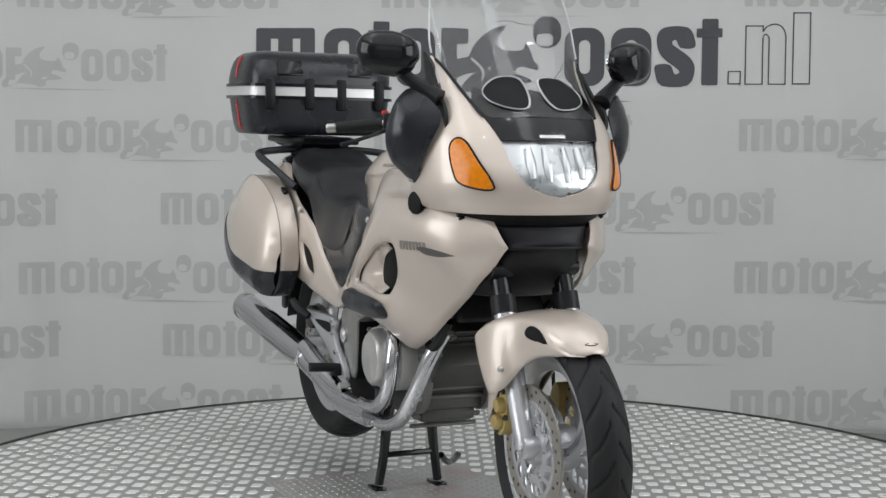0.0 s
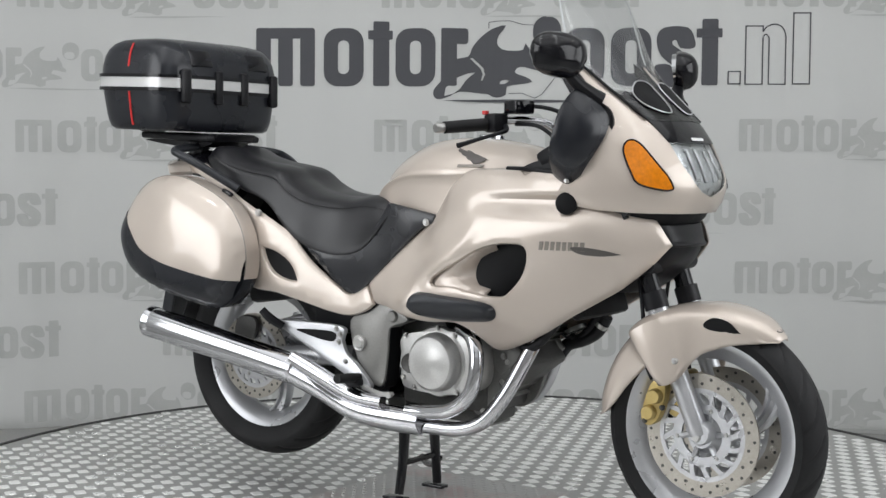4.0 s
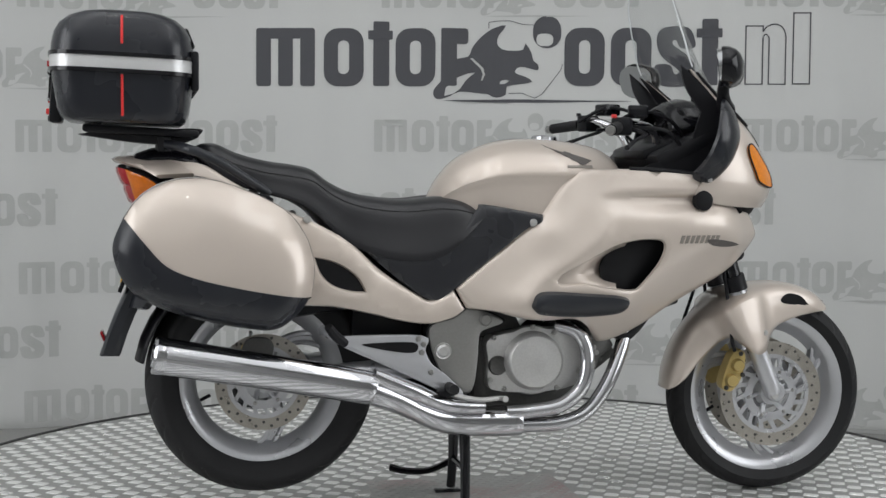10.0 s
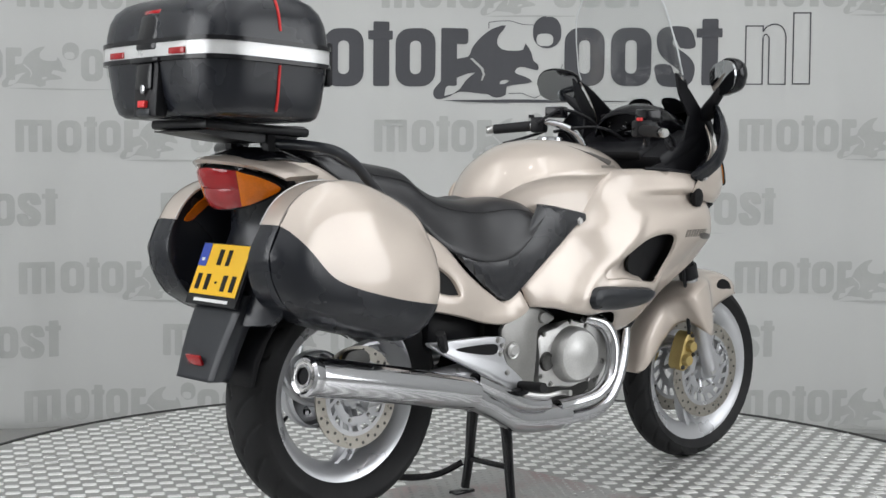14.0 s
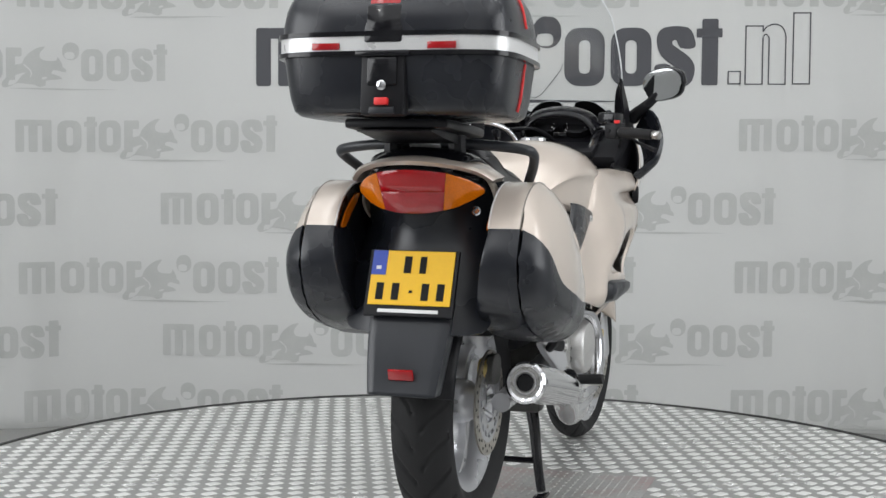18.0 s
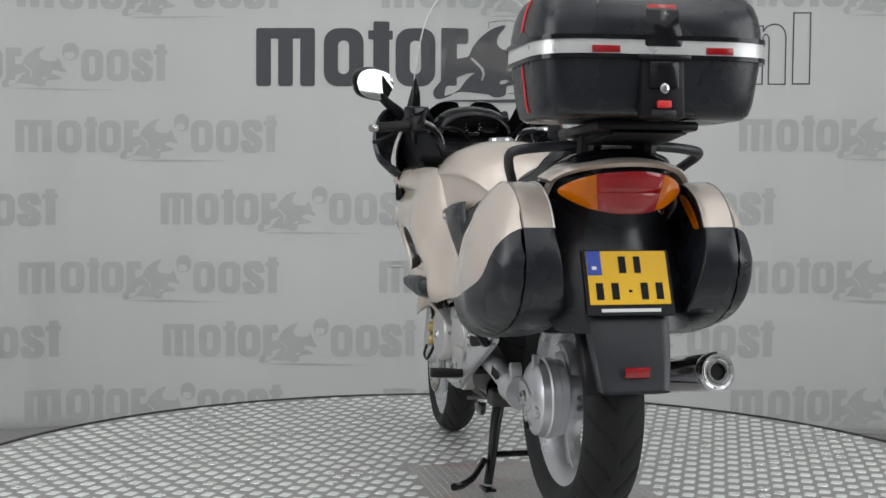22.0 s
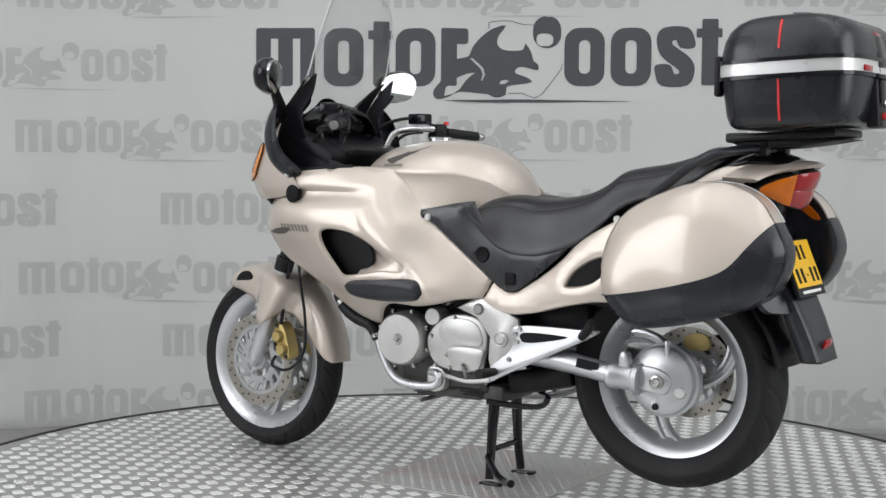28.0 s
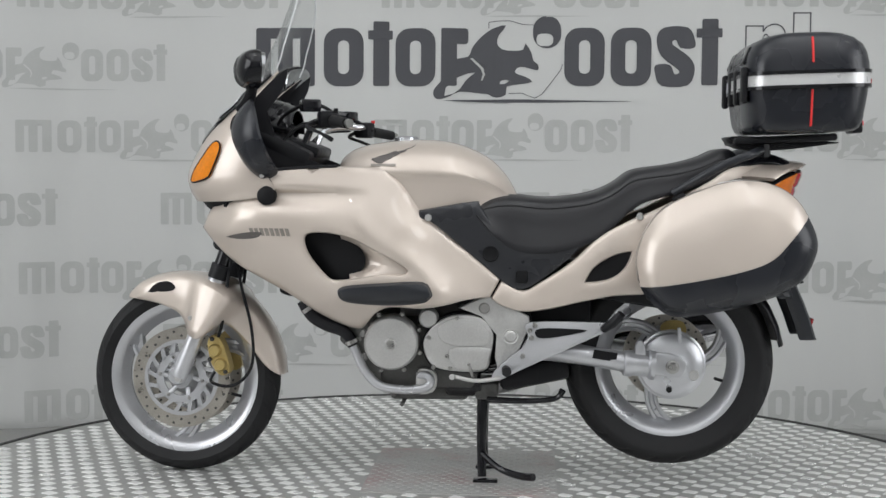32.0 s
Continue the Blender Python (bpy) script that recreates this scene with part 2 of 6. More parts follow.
def side_sheet(outline, depth, s, roll=0.0, **k):
    """A sheet seen from the side: outline in (x, z), depth(x, z) out from the centre plane on side s; its edges roll in by roll."""
    def place(a, b, d):
        y = depth(a, b)
        if roll and d < roll:
            y -= roll * (1 - math.sqrt(max(0, 1 - (1 - d / roll) ** 2)))
        return (a, s * y, b)
    return sheet(outline, place, inward=lambda c: Vector((0, -s, 0)), edge=roll, **k)


def loft(rings, closed=True, caps=True, bm=None):
    bm = bm or bmesh.new()
    R = [[bm.verts.new(p) for p in r] for r in rings]
    n = len(R[0])
    for a, b in zip(R, R[1:]):
        for i in range(n if closed else n - 1):
            j = (i + 1) % n
            bm.faces.new((a[i], a[j], b[j], b[i]))
    if caps and closed:
        bm.faces.new(R[0])
        bm.faces.new(list(reversed(R[-1])))
    return bm


def tube(path, r, n=10, smooth=5, bm=None, caps=True):
    """A round tube along a smooth line; r is one radius or one for each point."""
    P = [np.array(p, float) for p in path]
    rs = [r] * len(P) if not isinstance(r, (list, tuple)) else list(r)
    Q = rounded([np.r_[p, q] for p, q in zip(P, rs)], smooth, closed=False) if len(P) > 2 else [np.r_[p, q] for p, q in zip(P, rs)]
    rings, up = [], None
    for i, q in enumerate(Q):
        d = Vector(Q[min(i + 1, len(Q) - 1)][:3] - Q[max(i - 1, 0)][:3]).normalized()
        if up is None:
            up = d.orthogonal().normalized()
        up = (up - d * up.dot(d)).normalized()
        w = d.cross(up)
        c = Vector(q[:3])
        rings.append([c + (up * math.cos(a) + w * math.sin(a)) * q[3] for a in (2 * math.pi * k / n for k in range(n))])
    return loft(rings, bm=bm, caps=caps)


def lathe(profile, centre, axis=(0, 1, 0), n=48, bm=None, closed=False):
    """Turns a profile of (radius, height along the axis) round the axis."""
    ax = Vector(axis).normalized()
    u = ax.orthogonal().normalized()
    w = ax.cross(u)
    c = Vector(centre)
    rings = []
    for k in range(n):
        a = 2 * math.pi * k / n
        d = u * math.cos(a) + w * math.sin(a)
        rings.append([c + d * r + ax * h for r, h in profile])
    bm = bm or bmesh.new()
    R = [[bm.verts.new(p) for p in r] for r in rings]
    m = len(profile)
    for i in range(n):
        a, b = R[i], R[(i + 1) % n]
        for j in range(m if closed else m - 1):
            q = (j + 1) % m
            bm.faces.new((a[j], a[q], b[q], b[j]))
    bmesh.ops.remove_doubles(bm, verts=bm.verts, dist=1e-6)
    return bm


def block(size, at, rot=(0, 0, 0), bev=0.004, seg=2, bm=None, taper=1.0):
    """A bevelled box; taper narrows its top."""
    t = bmesh.new()
    bmesh.ops.create_cube(t, size=1.0)
    for v in t.verts:
        k = taper if v.co.z > 0 else 1.0
        v.co = Vector((v.co.x * size[0] * k, v.co.y * size[1] * k, v.co.z * size[2]))
    if bev:
        bmesh.ops.bevel(t, geom=t.edges[:], offset=bev, segments=seg, affect="EDGES", profile=0.5)
    t.transform(pose(*at, *rot))
    if bm is None:
        return t
    me = bpy.data.meshes.new("joined")
    t.to_mesh(me)
    t.free()
    bm.from_mesh(me)
    bpy.data.meshes.remove(me)
    return bm


def slab(outline, y0, y1, s=1, smooth=4, bev=0.003):
    """A plate with the side outline (x, z) between the depths y0 and y1 on side s, with rounded rims."""
    L = rounded(outline, smooth)
    bm = bmesh.new()
    bot = [bm.verts.new((p[0], s * y0, p[1])) for p in L]
    f = bm.faces.new(bot)
    r = bmesh.ops.extrude_face_region(bm, geom=[f])
    top = [g for g in r["geom"] if isinstance(g, bmesh.types.BMVert)]
    bmesh.ops.translate(bm, verts=top, vec=(0, s * (y1 - y0), 0))
    if bev:
        tf = [e for e in bm.edges if all(v in top for v in e.verts)]
        bmesh.ops.bevel(bm, geom=tf, offset=bev, segments=2, affect="EDGES", profile=0.5)
    return bm


def bolt(at, axis, r=0.007, h=0.006, bm=None):
    return lathe([(0, h), (r * 0.55, h), (r * 0.6, h * 0.5), (r * 0.85, h * 0.55), (r, h * 0.2), (r, -h)], at, axis, 10, bm)


# ---------- the studio ----------
BACK_Y = 2.45


def cloth_y(x, z):
    """The hanging banner: nearly flat in the middle, brought forward at its ends, with upright folds."""
    far = max(0.0, abs(x - 0.05) - 1.75)
    fold = 0.010 * math.sin(3.1 * x + 0.8) + 0.006 * math.sin(7.7 * x + 0.5 * z) + 0.042 * min(far + 0.12, 0.6) * math.sin(17 * x + 1.0 + 0.6 * math.sin(2.1 * x))
    fold += 0.012 * math.sin(11.0 * x + 1.5 * math.sin(2.3 * x)) * (0.5 + 0.5 * math.sin(1.7 * x + 2)) + 0.0016 * math.sin(31 * x + 2 * math.sin(3.1 * x + z))
    return BACK_Y - 0.55 * far * far + fold


def studio():
    bm = bmesh.new()
    N = 560
    xs = [-4.2 + 8.4 * i / N for i in range(N + 1)]
    zs = [-0.35 + 3.6 * j / 30 for j in range(31)]
    V = [[bm.verts.new((x, cloth_y(x, z), z)) for z in zs] for x in xs]
    for i in range(N):
        for j in range(30):
            bm.faces.new((V[i][j], V[i + 1][j], V[i + 1][j + 1], V[i][j + 1]))
    ob = mesh_object("backdrop", bm, CLOTH)
    tagged(ob, "pale grey printed cloth banner hung behind the turntable", "backdrop", kind="structure")
    md = ob.modifiers.new("thickness", "SOLIDIFY")
    md.thickness, md.offset = 0.004, 1.0
    for nm, size, at, m, lab in (
            ("floor", (12, 12, 0.2), (0, -1.5, -0.40), FLOORM, "grey concrete studio floor"),
            ("ceiling", (12, 12, 0.2), (0, -1.5, 4.35), CEILM, "white painted studio ceiling"),
            ("wall_north", (12, 0.2, 4.6), (0, 4.6, 1.95), WALLM, "plain grey studio wall"),
            ("wall_south", (12, 0.2, 4.6), (0, -7.6, 1.95), WALLM, "plain grey studio wall"),
            ("wall_east", (0.2, 12, 4.6), (6.1, -1.5, 1.95), WALLM, "plain grey studio wall"),
            ("wall_west", (0.2, 12, 4.6), (-6.1, -1.5, 1.95), WALLM, "plain grey studio wall")):
        tagged(mesh_object(nm, block(size, at, bev=0), m, smooth=False), lab, nm.split("_")[0], kind="structure")
    return ob


backdrop = studio()
BULB = mat("lamp_diffuser", (1.0, 0.98, 0.95), 0.4, emit=45.0)


def ceiling_lamps():
    for x in (-2.6, -0.9, 0.9, 2.6):
        for y in (-2.9, -1.1):
            root = new("ceiling_lamp")
            tagged(root, "small round white ceiling downlight", "lamp", group="ceiling downlights")
            part("housing", lathe([(0, 4.12), (0.09, 4.12), (0.09, 4.04), (0.075, 4.02), (0.070, 4.03)], (x, y, 0), (0, 0, 1), 24), CEILM, root)
            part("diffuser", lathe([(0, 4.035), (0.068, 4.035), (0.068, 4.045), (0, 4.045)], (x, y, 0), (0, 0, 1), 24), BULB, root, "glowing diffuser", smooth=False)
            part("stem", lathe([(0.012, 4.10), (0.012, 4.26)], (x, y, 0), (0, 0, 1), 8), CEILM, root)


ceiling_lamps()

TABLE_R = 1.655


def turntable():
    # tread plate, its lugs crosswise by turns
    root = new("turntable")
    tagged(root, "round turntable of aluminium tread plate with a dark rim", "turntable")
    part("disc", lathe([(0, 0), (TABLE_R, 0), (TABLE_R, -0.05), (0, -0.05)], (0, 0, 0), (0, 0, 1), 128), PLATEM, root, smooth=False)
    part("rim", lathe([(TABLE_R + 0.001, -0.25), (TABLE_R + 0.018, -0.25), (TABLE_R + 0.018, 0.002), (TABLE_R + 0.010, 0.006), (TABLE_R + 0.001, 0.004)], (0, 0, 0), (0, 0, 1), 128, closed=True), RIMM, root, "dark rubber rim")
    part("pedestal", lathe([(0, -0.05), (1.2, -0.05), (1.2, -0.30), (0, -0.30)], (0, 0, 0), (0, 0, 1), 48), RIMM, root, smooth=False)
    verts, faces = [], []

    def lug(x, y, a, L, W, h):
        c, s = math.cos(a), math.sin(a)
        b = len(verts)
        for u, v, z in ((-L, 0, 0), (-L * .52, -W, 0), (L * .52, -W, 0), (L, 0, 0), (L * .52, W, 0), (-L * .52, W, 0),
                        (-L * .84, 0, h), (-L * .42, -W * .80, h), (L * .42, -W * .80, h), (L * .84, 0, h), (L * .42, W * .80, h), (-L * .42, W * .80, h)):
            verts.append((x + c * u - s * v, y + s * u + c * v, z))
        faces.append(tuple(range(b + 6, b + 12)))
        for k in range(6):
            q = (k + 1) % 6
            faces.append((b + k, b + q, b + 6 + q, b + 6 + k))
    def pad(x, y, a, L, W, h):
        c, sn = math.cos(a), math.sin(a)
        b = len(verts)
        k = 0.003
        for e, z in ((0, 0), (k, h)):
            for u, v in ((-1, -0.72), (-0.8, -1), (0.8, -1), (1, -0.72), (1, 0.72), (0.8, 1), (-0.8, 1), (-1, 0.72)):
                uu, vv = u * (L - e), v * (W - e)
                verts.append((x + c * uu - sn * vv, y + sn * uu + c * vv, z))
        faces.append(tuple(range(b + 8, b + 16)))
        for q in range(8):
            r = (q + 1) % 8
            faces.append((b + q, b + r, b + 8 + r, b + 8 + q))
    P, TILT = 0.0625, radians(21.3)
    n = int(TABLE_R * 1.45 / P) + 1
    rnd = random.Random(3)
    for j in range(-n, n + 1):
        for i in range(-n, n + 1):
            x, y = (i * math.cos(TILT) - j * math.sin(TILT)) * P, (i * math.sin(TILT) + j * math.cos(TILT)) * P
            if x * x + y * y < (TABLE_R - 0.024) ** 2 and not (-0.29 < x < 0.31 and -0.54 < y < 0.12):
                pad(x, y, radians(-30 + rnd.uniform(-1.5, 1.5)), 0.0215 * rnd.uniform(0.96, 1.03), 0.0170 * rnd.uniform(0.95, 1.03), 0.0020)
    me = bpy.data.meshes.new("tread_pattern")
    me.from_pydata(verts, [], faces)
    me.materials.append(GLINTLUGM)
    ob = new("tread_pattern", me)
    ob.parent = root
    tagged(ob, "worn square tread pads, paled to show their glint", kind="stuff")
    # the finer plate under the stand
    verts.clear()
    faces.clear()
    for j in range(-12, 13):
        for i in range(-15, 16):
            x, y = 0.01 + i * 0.0185, -0.21 + j * 0.0125 * 2
            if (i + j) % 2 == 0:
                lug(x, y, 0.0, 0.008, 0.004, 0.0016)
    me = bpy.data.meshes.new("fine_tread")
    me.from_pydata([(x, y, z + 0.003) for x, y, z in verts], [], faces)
    me.materials.append(PLATEM)
    ob = new("fine_tread", me)
    ob.parent = root
    tagged(ob, "small tread studs", kind="stuff")
    part("centre_plate", block((0.58, 0.64, 0.003), (0.01, -0.21, 0.0015), bev=0), STAINED, root, smooth=False)
    return root


table = turntable()


# ---------- the motorcycle: x forward, y to its left, z up ----------
bike = new("motorcycle")
tagged(bike, "champagne silver touring motorcycle with panniers, on its centre stand", "motorcycle")
FW, RW = (0.860, 0.0, 0.288), (-0.608, 0.0, 0.360)


def about(c, r, a, y):
    """A point at radius r and angle a (degrees, from forward towards up) round a wheel's axle."""
    return (c[0] + r * math.cos(radians(a)), y, c[2] + r * math.sin(radians(a)))


def tyre(c, R, half, bead):
    """Tyre with swept grooves cut into the crown."""
    prof = [(bead - 0.004, -half * 0.62), (bead + 0.012, -half * 0.80), (bead + (R - bead) * 0.45, -half * 0.99), (R - 0.036, -half * 0.97), (R - 0.022, -half * 0.84),
            (R - 0.009, -half * 0.56), (R - 0.002, -half * 0.25), (R, 0)]
    prof = [tuple(p) for p in rounded(prof, 5, False)]
    prof = prof + [(r, -h) for r, h in reversed(prof[:-1])]
    n, m = 360, len(prof)
    co, fa = [], []
    for k in range(n):
        for r, h in prof:
            t = h / half
            g = 0.0
            if abs(t) < 0.93 and r > R - 0.036:
                ph = (k / n * 22 + 1.15 * abs(t) ** 0.8 + (0.5 if t > 0 else 0.0)) % 1.0
                if abs(ph - 0.5) < 0.075 and abs(t) > 0.10:
                    g = 0.0042
            co.append(about(c, r - g, 360 * k / n, c[1] + h))
    for k in range(n):
        q = (k + 1) % n
        for j in range(m - 1):
            fa.append((k * m + j, k * m + j + 1, q * m + j + 1, q * m + j))
    me = bpy.data.meshes.new("tyre_build")
    me.from_pydata(co, [], fa)
    bm = bmesh.new()
    bm.from_mesh(me)
    bpy.data.meshes.remove(me)
    return bm


def wheel(name, c, R, half, bead, spokes, twist, first, lab):
    w = new(name)
    w.parent = bike
    tagged(w, lab)
    part("tyre", tyre(c, R, half, bead), RUBBER, w, sharp=60)
    hw = half * 0.62
    rp = [(bead + 0.008, -hw - 0.006), (bead + 0.010, -hw), (bead - 0.004, -hw + 0.004), (bead - 0.014, -hw + 0.012), (bead - 0.022, -hw * 0.55), (bead - 0.034, -hw * 0.2), (bead - 0.034, hw * 0.2),
          (bead - 0.022, hw * 0.55), (bead - 0.014, hw - 0.012), (bead - 0.004, hw - 0.004), (bead + 0.010, hw), (bead + 0.008, hw + 0.006), (bead - 0.008, hw + 0.004), (bead - 0.026, hw - 0.012),
          (bead - 0.046, hw * 0.2), (bead - 0.046, -hw * 0.2), (bead - 0.026, -hw + 0.012), (bead - 0.008, -hw - 0.004)]
    part("rim", lathe(rp, c, n=96, closed=True), ALLOY, w)
    for k in range(spokes):
        a0 = 360 / spokes * k + first
        rings = []
        for i in range(13):
            t = i / 12
            r = 0.040 + (bead - 0.034 - 0.040) * t
            a = a0 + twist * t ** 1.5
            wd = 0.052 - 0.010 * math.sin(math.pi * t) + 0.022 * t ** 4
            th = 0.030 - 0.010 * t
            da = math.degrees(wd / r) / 2
            ring = []
            for u, v in ((-1, -0.2), (-1, 0.2), (-0.8, 0.9), (-0.45, 1.0), (-0.25, 0.45), (0.25, 0.45), (0.45, 1.0), (0.8, 0.9), (1, 0.2), (1, -0.2), (0.8, -0.9), (0.45, -1.0), (0.25, -0.45), (-0.25, -0.45), (-0.45, -1.0), (-0.8, -0.9)):
                ring.append(about(c, r, a + da * u, th * v * 0.8))
            rings.append(ring)
        part("spoke", loft(rings), ALLOY, w)
    part("hub", lathe([(0.0, -0.075), (0.032, -0.075), (0.036, -0.06), (0.05, -0.04), (0.056, -0.02), (0.056, 0.02), (0.05, 0.04), (0.036, 0.06), (0.032, 0.075), (0, 0.075)], c, n=40), ALLOY, w)
    part("valve_stem", tube([about(c, bead - 0.04, 200, 0.0), about(c, bead - 0.06, 200, 0.012), about(c, bead - 0.075, 200, 0.02)], 0.005, 8), BLACK, w)
    return w


def disc(parent, c, y, ro, ri, hub_r):
    d = part("brake_disc", lathe([(ri, y - 0.0025), (ro, y - 0.0025), (ro, y + 0.0025), (ri, y + 0.0025)], c, n=72, closed=True), DISCM, parent, "drilled steel brake disc")
    for k in range(36):
        r = ri + (ro - ri) * (0.35 if k % 2 else 0.7)
        part("drill_hole", lathe([(0, 0.0036), (0.0042, 0.0036), (0.0042, -0.0036), (0, -0.0036)], about(c, r, 10 * k, y), n=8), ENGDARK, d, smooth=False)
    # carrier: two flat rings joined by wide slanted webs
    n, y0, y1 = 16, y - 0.0032, y + 0.0032
    bm = lathe([(hub_r - 0.006, y0), (hub_r + 0.018, y0), (hub_r + 0.018, y1), (hub_r - 0.006, y1)], c, n=48, closed=True)
    lathe([(ri - 0.010, y0), (ri + 0.002, y0), (ri + 0.002, y1), (ri - 0.010, y1)], c, n=48, closed=True, bm=bm)
    for k in range(n):
        a = 360 / n * k
        rr = [(hub_r + 0.014, 0, 6.5), ((hub_r + ri) / 2, 4.5, 4.2), (ri - 0.006, 10, 3.8)]
        loft([[about(c, r, a + da - w, y0), about(c, r, a + da + w, y0), about(c, r, a + da + w, y1), about(c, r, a + da - w, y1)] for r, da, w in rr], bm=bm)
    for k in range(6):
        tube([about(c, 0.03, 60 * k, y * 0.8), about(c, hub_r, 60 * k + 8, y)], 0.008, 8, bm=bm)
    part("carrier", bm, ALLOY, d, "slotted silver disc carrier")
    for k in range(6):
        part("carrier_bolt", bolt(about(c, hub_r + 0.006, 60 * k + 8, y + math.copysign(0.003, y)), (0, math.copysign(1, y), 0), 0.006, 0.004), STEEL, d)
    return d


def wheels():
    f = wheel("front_wheel", FW, 0.297, 0.055, 0.230, 3, 34, 0, "cast silver front wheel with black tyre")
    for s in (1, -1):
        disc(f, FW, s * 0.066, 0.155, 0.116, 0.062)
    r = wheel("rear_wheel", RW, 0.317, 0.076, 0.224, 3, -38, 70, "cast silver rear wheel with black tyre")
    disc(r, RW, -0.088, 0.132, 0.098, 0.056)
    # front hub ends and axle
    part("axle", lathe([(0, 0.103), (0.010, 0.103), (0.013, 0.098), (0.013, -0.098), (0.010, -0.103), (0, -0.103)], FW, n=24), ENGINE, f)


wheels()


def fender():
    rows = [(53, 0.310, 0.006, 0.020), (54.5, 0.315, 0.016, 0.034), (58, 0.320, 0.036, 0.048), (64, 0.326, 0.062, 0.064), (72, 0.328, 0.085, 0.076), (80, 0.328, 0.105, 0.082), (88, 0.328, 0.122, 0.087), (94, 0.327, 0.140, 0.094),
            (99, 0.328, 0.160, 0.106), (103, 0.329, 0.176, 0.121), (108, 0.331, 0.186, 0.133), (113, 0.331, 0.188, 0.140), (119, 0.329, 0.182, 0.145), (124, 0.325, 0.155, 0.140), (128, 0.322, 0.105, 0.100), (134, 0.321, 0.098, 0.070),
            (144, 0.320, 0.092, 0.064), (156, 0.319, 0.078, 0.062), (168, 0.318, 0.058, 0.061), (174, 0.317, 0.035, 0.057), (177.5, 0.316, 0.008, 0.044)]
    rings = []
    for a, r, h, w in rows:
        ring = []
        for k in range(25):
            t = -1 + k / 12
            if abs(t) < 0.45:
                y, rr = w * math.sin(abs(t) / 0.45 * math.pi / 2) ** 0.9, r - 0.030 * (1 - math.cos(abs(t) / 0.45 * math.pi / 2)) * min(1, h / 0.03)
            else:
                u = (abs(t) - 0.45) / 0.55
                y, rr = w + 0.004 * math.sin(u * math.pi), r - min(0.030, h) - max(0, h - 0.03) * u
            ring.append(about(FW, rr, a, math.copysign(y, t)))
        rings.append(ring)
    fine = []
    R = np.array(rings)
    for k in range(R.shape[1]):
        fine.append(rounded(R[:, k], 3, False))
    rings = [[Vector(fine[k][i]) for k in range(len(fine))] for i in range(len(fine[0]))]
    bm = loft(rings, closed=False)
    f = part("front_mudguard", bm, PAINT, bike, "champagne silver front mudguard")
    md = f.modifiers.new("thickness", "SOLIDIFY")
    md.thickness, md.offset = 0.003, 0
    for s in (1, -1):
        o = [(0.874, 0.571), (0.898, 0.587), (0.935, 0.580), (0.960, 0.558), (0.968, 0.545), (0.930, 0.552), (0.885, 0.558)]

        def skin(x, z):
            a = math.degrees(math.atan2(z - FW[2], x - FW[0]))
            r, w = float(np.interp(a, [q[0] for q in rows], [q[1] for q in rows])), float(np.interp(a, [q[0] for q in rows], [q[3] for q in rows]))
            drop = max(0.0, min(1.0, (r - math.hypot(x - FW[0], z - FW[2])) / 0.030))
            return w * math.sin(math.acos(1 - drop)) ** 0.9 + 0.0055
        part("vent_slot", side_sheet(o, skin, s, step=0.012, thick=0.004), INK_SHADE, f, "black mudguard vent")
        part("mudguard_bolt", bolt((0.814, s * 0.1285, 0.478), (0, s, 0), 0.008), ENGINE, f)
    bm = bmesh.new()
    for _ in (0,):
        tube([about(FW, 0.3195, a, b) for a, b in ((57, -0.016), (56.2, 0), (57, 0.016))], 0.0015, 6, 4, bm)
        tube([about(FW, 0.3195, a, b) for a, b in ((57, -0.016), (58.0, 0), (57, 0.016))], 0.0015, 6, 4, bm)
    part("oval_badge", bm, DARKDECAL, f)


fender()


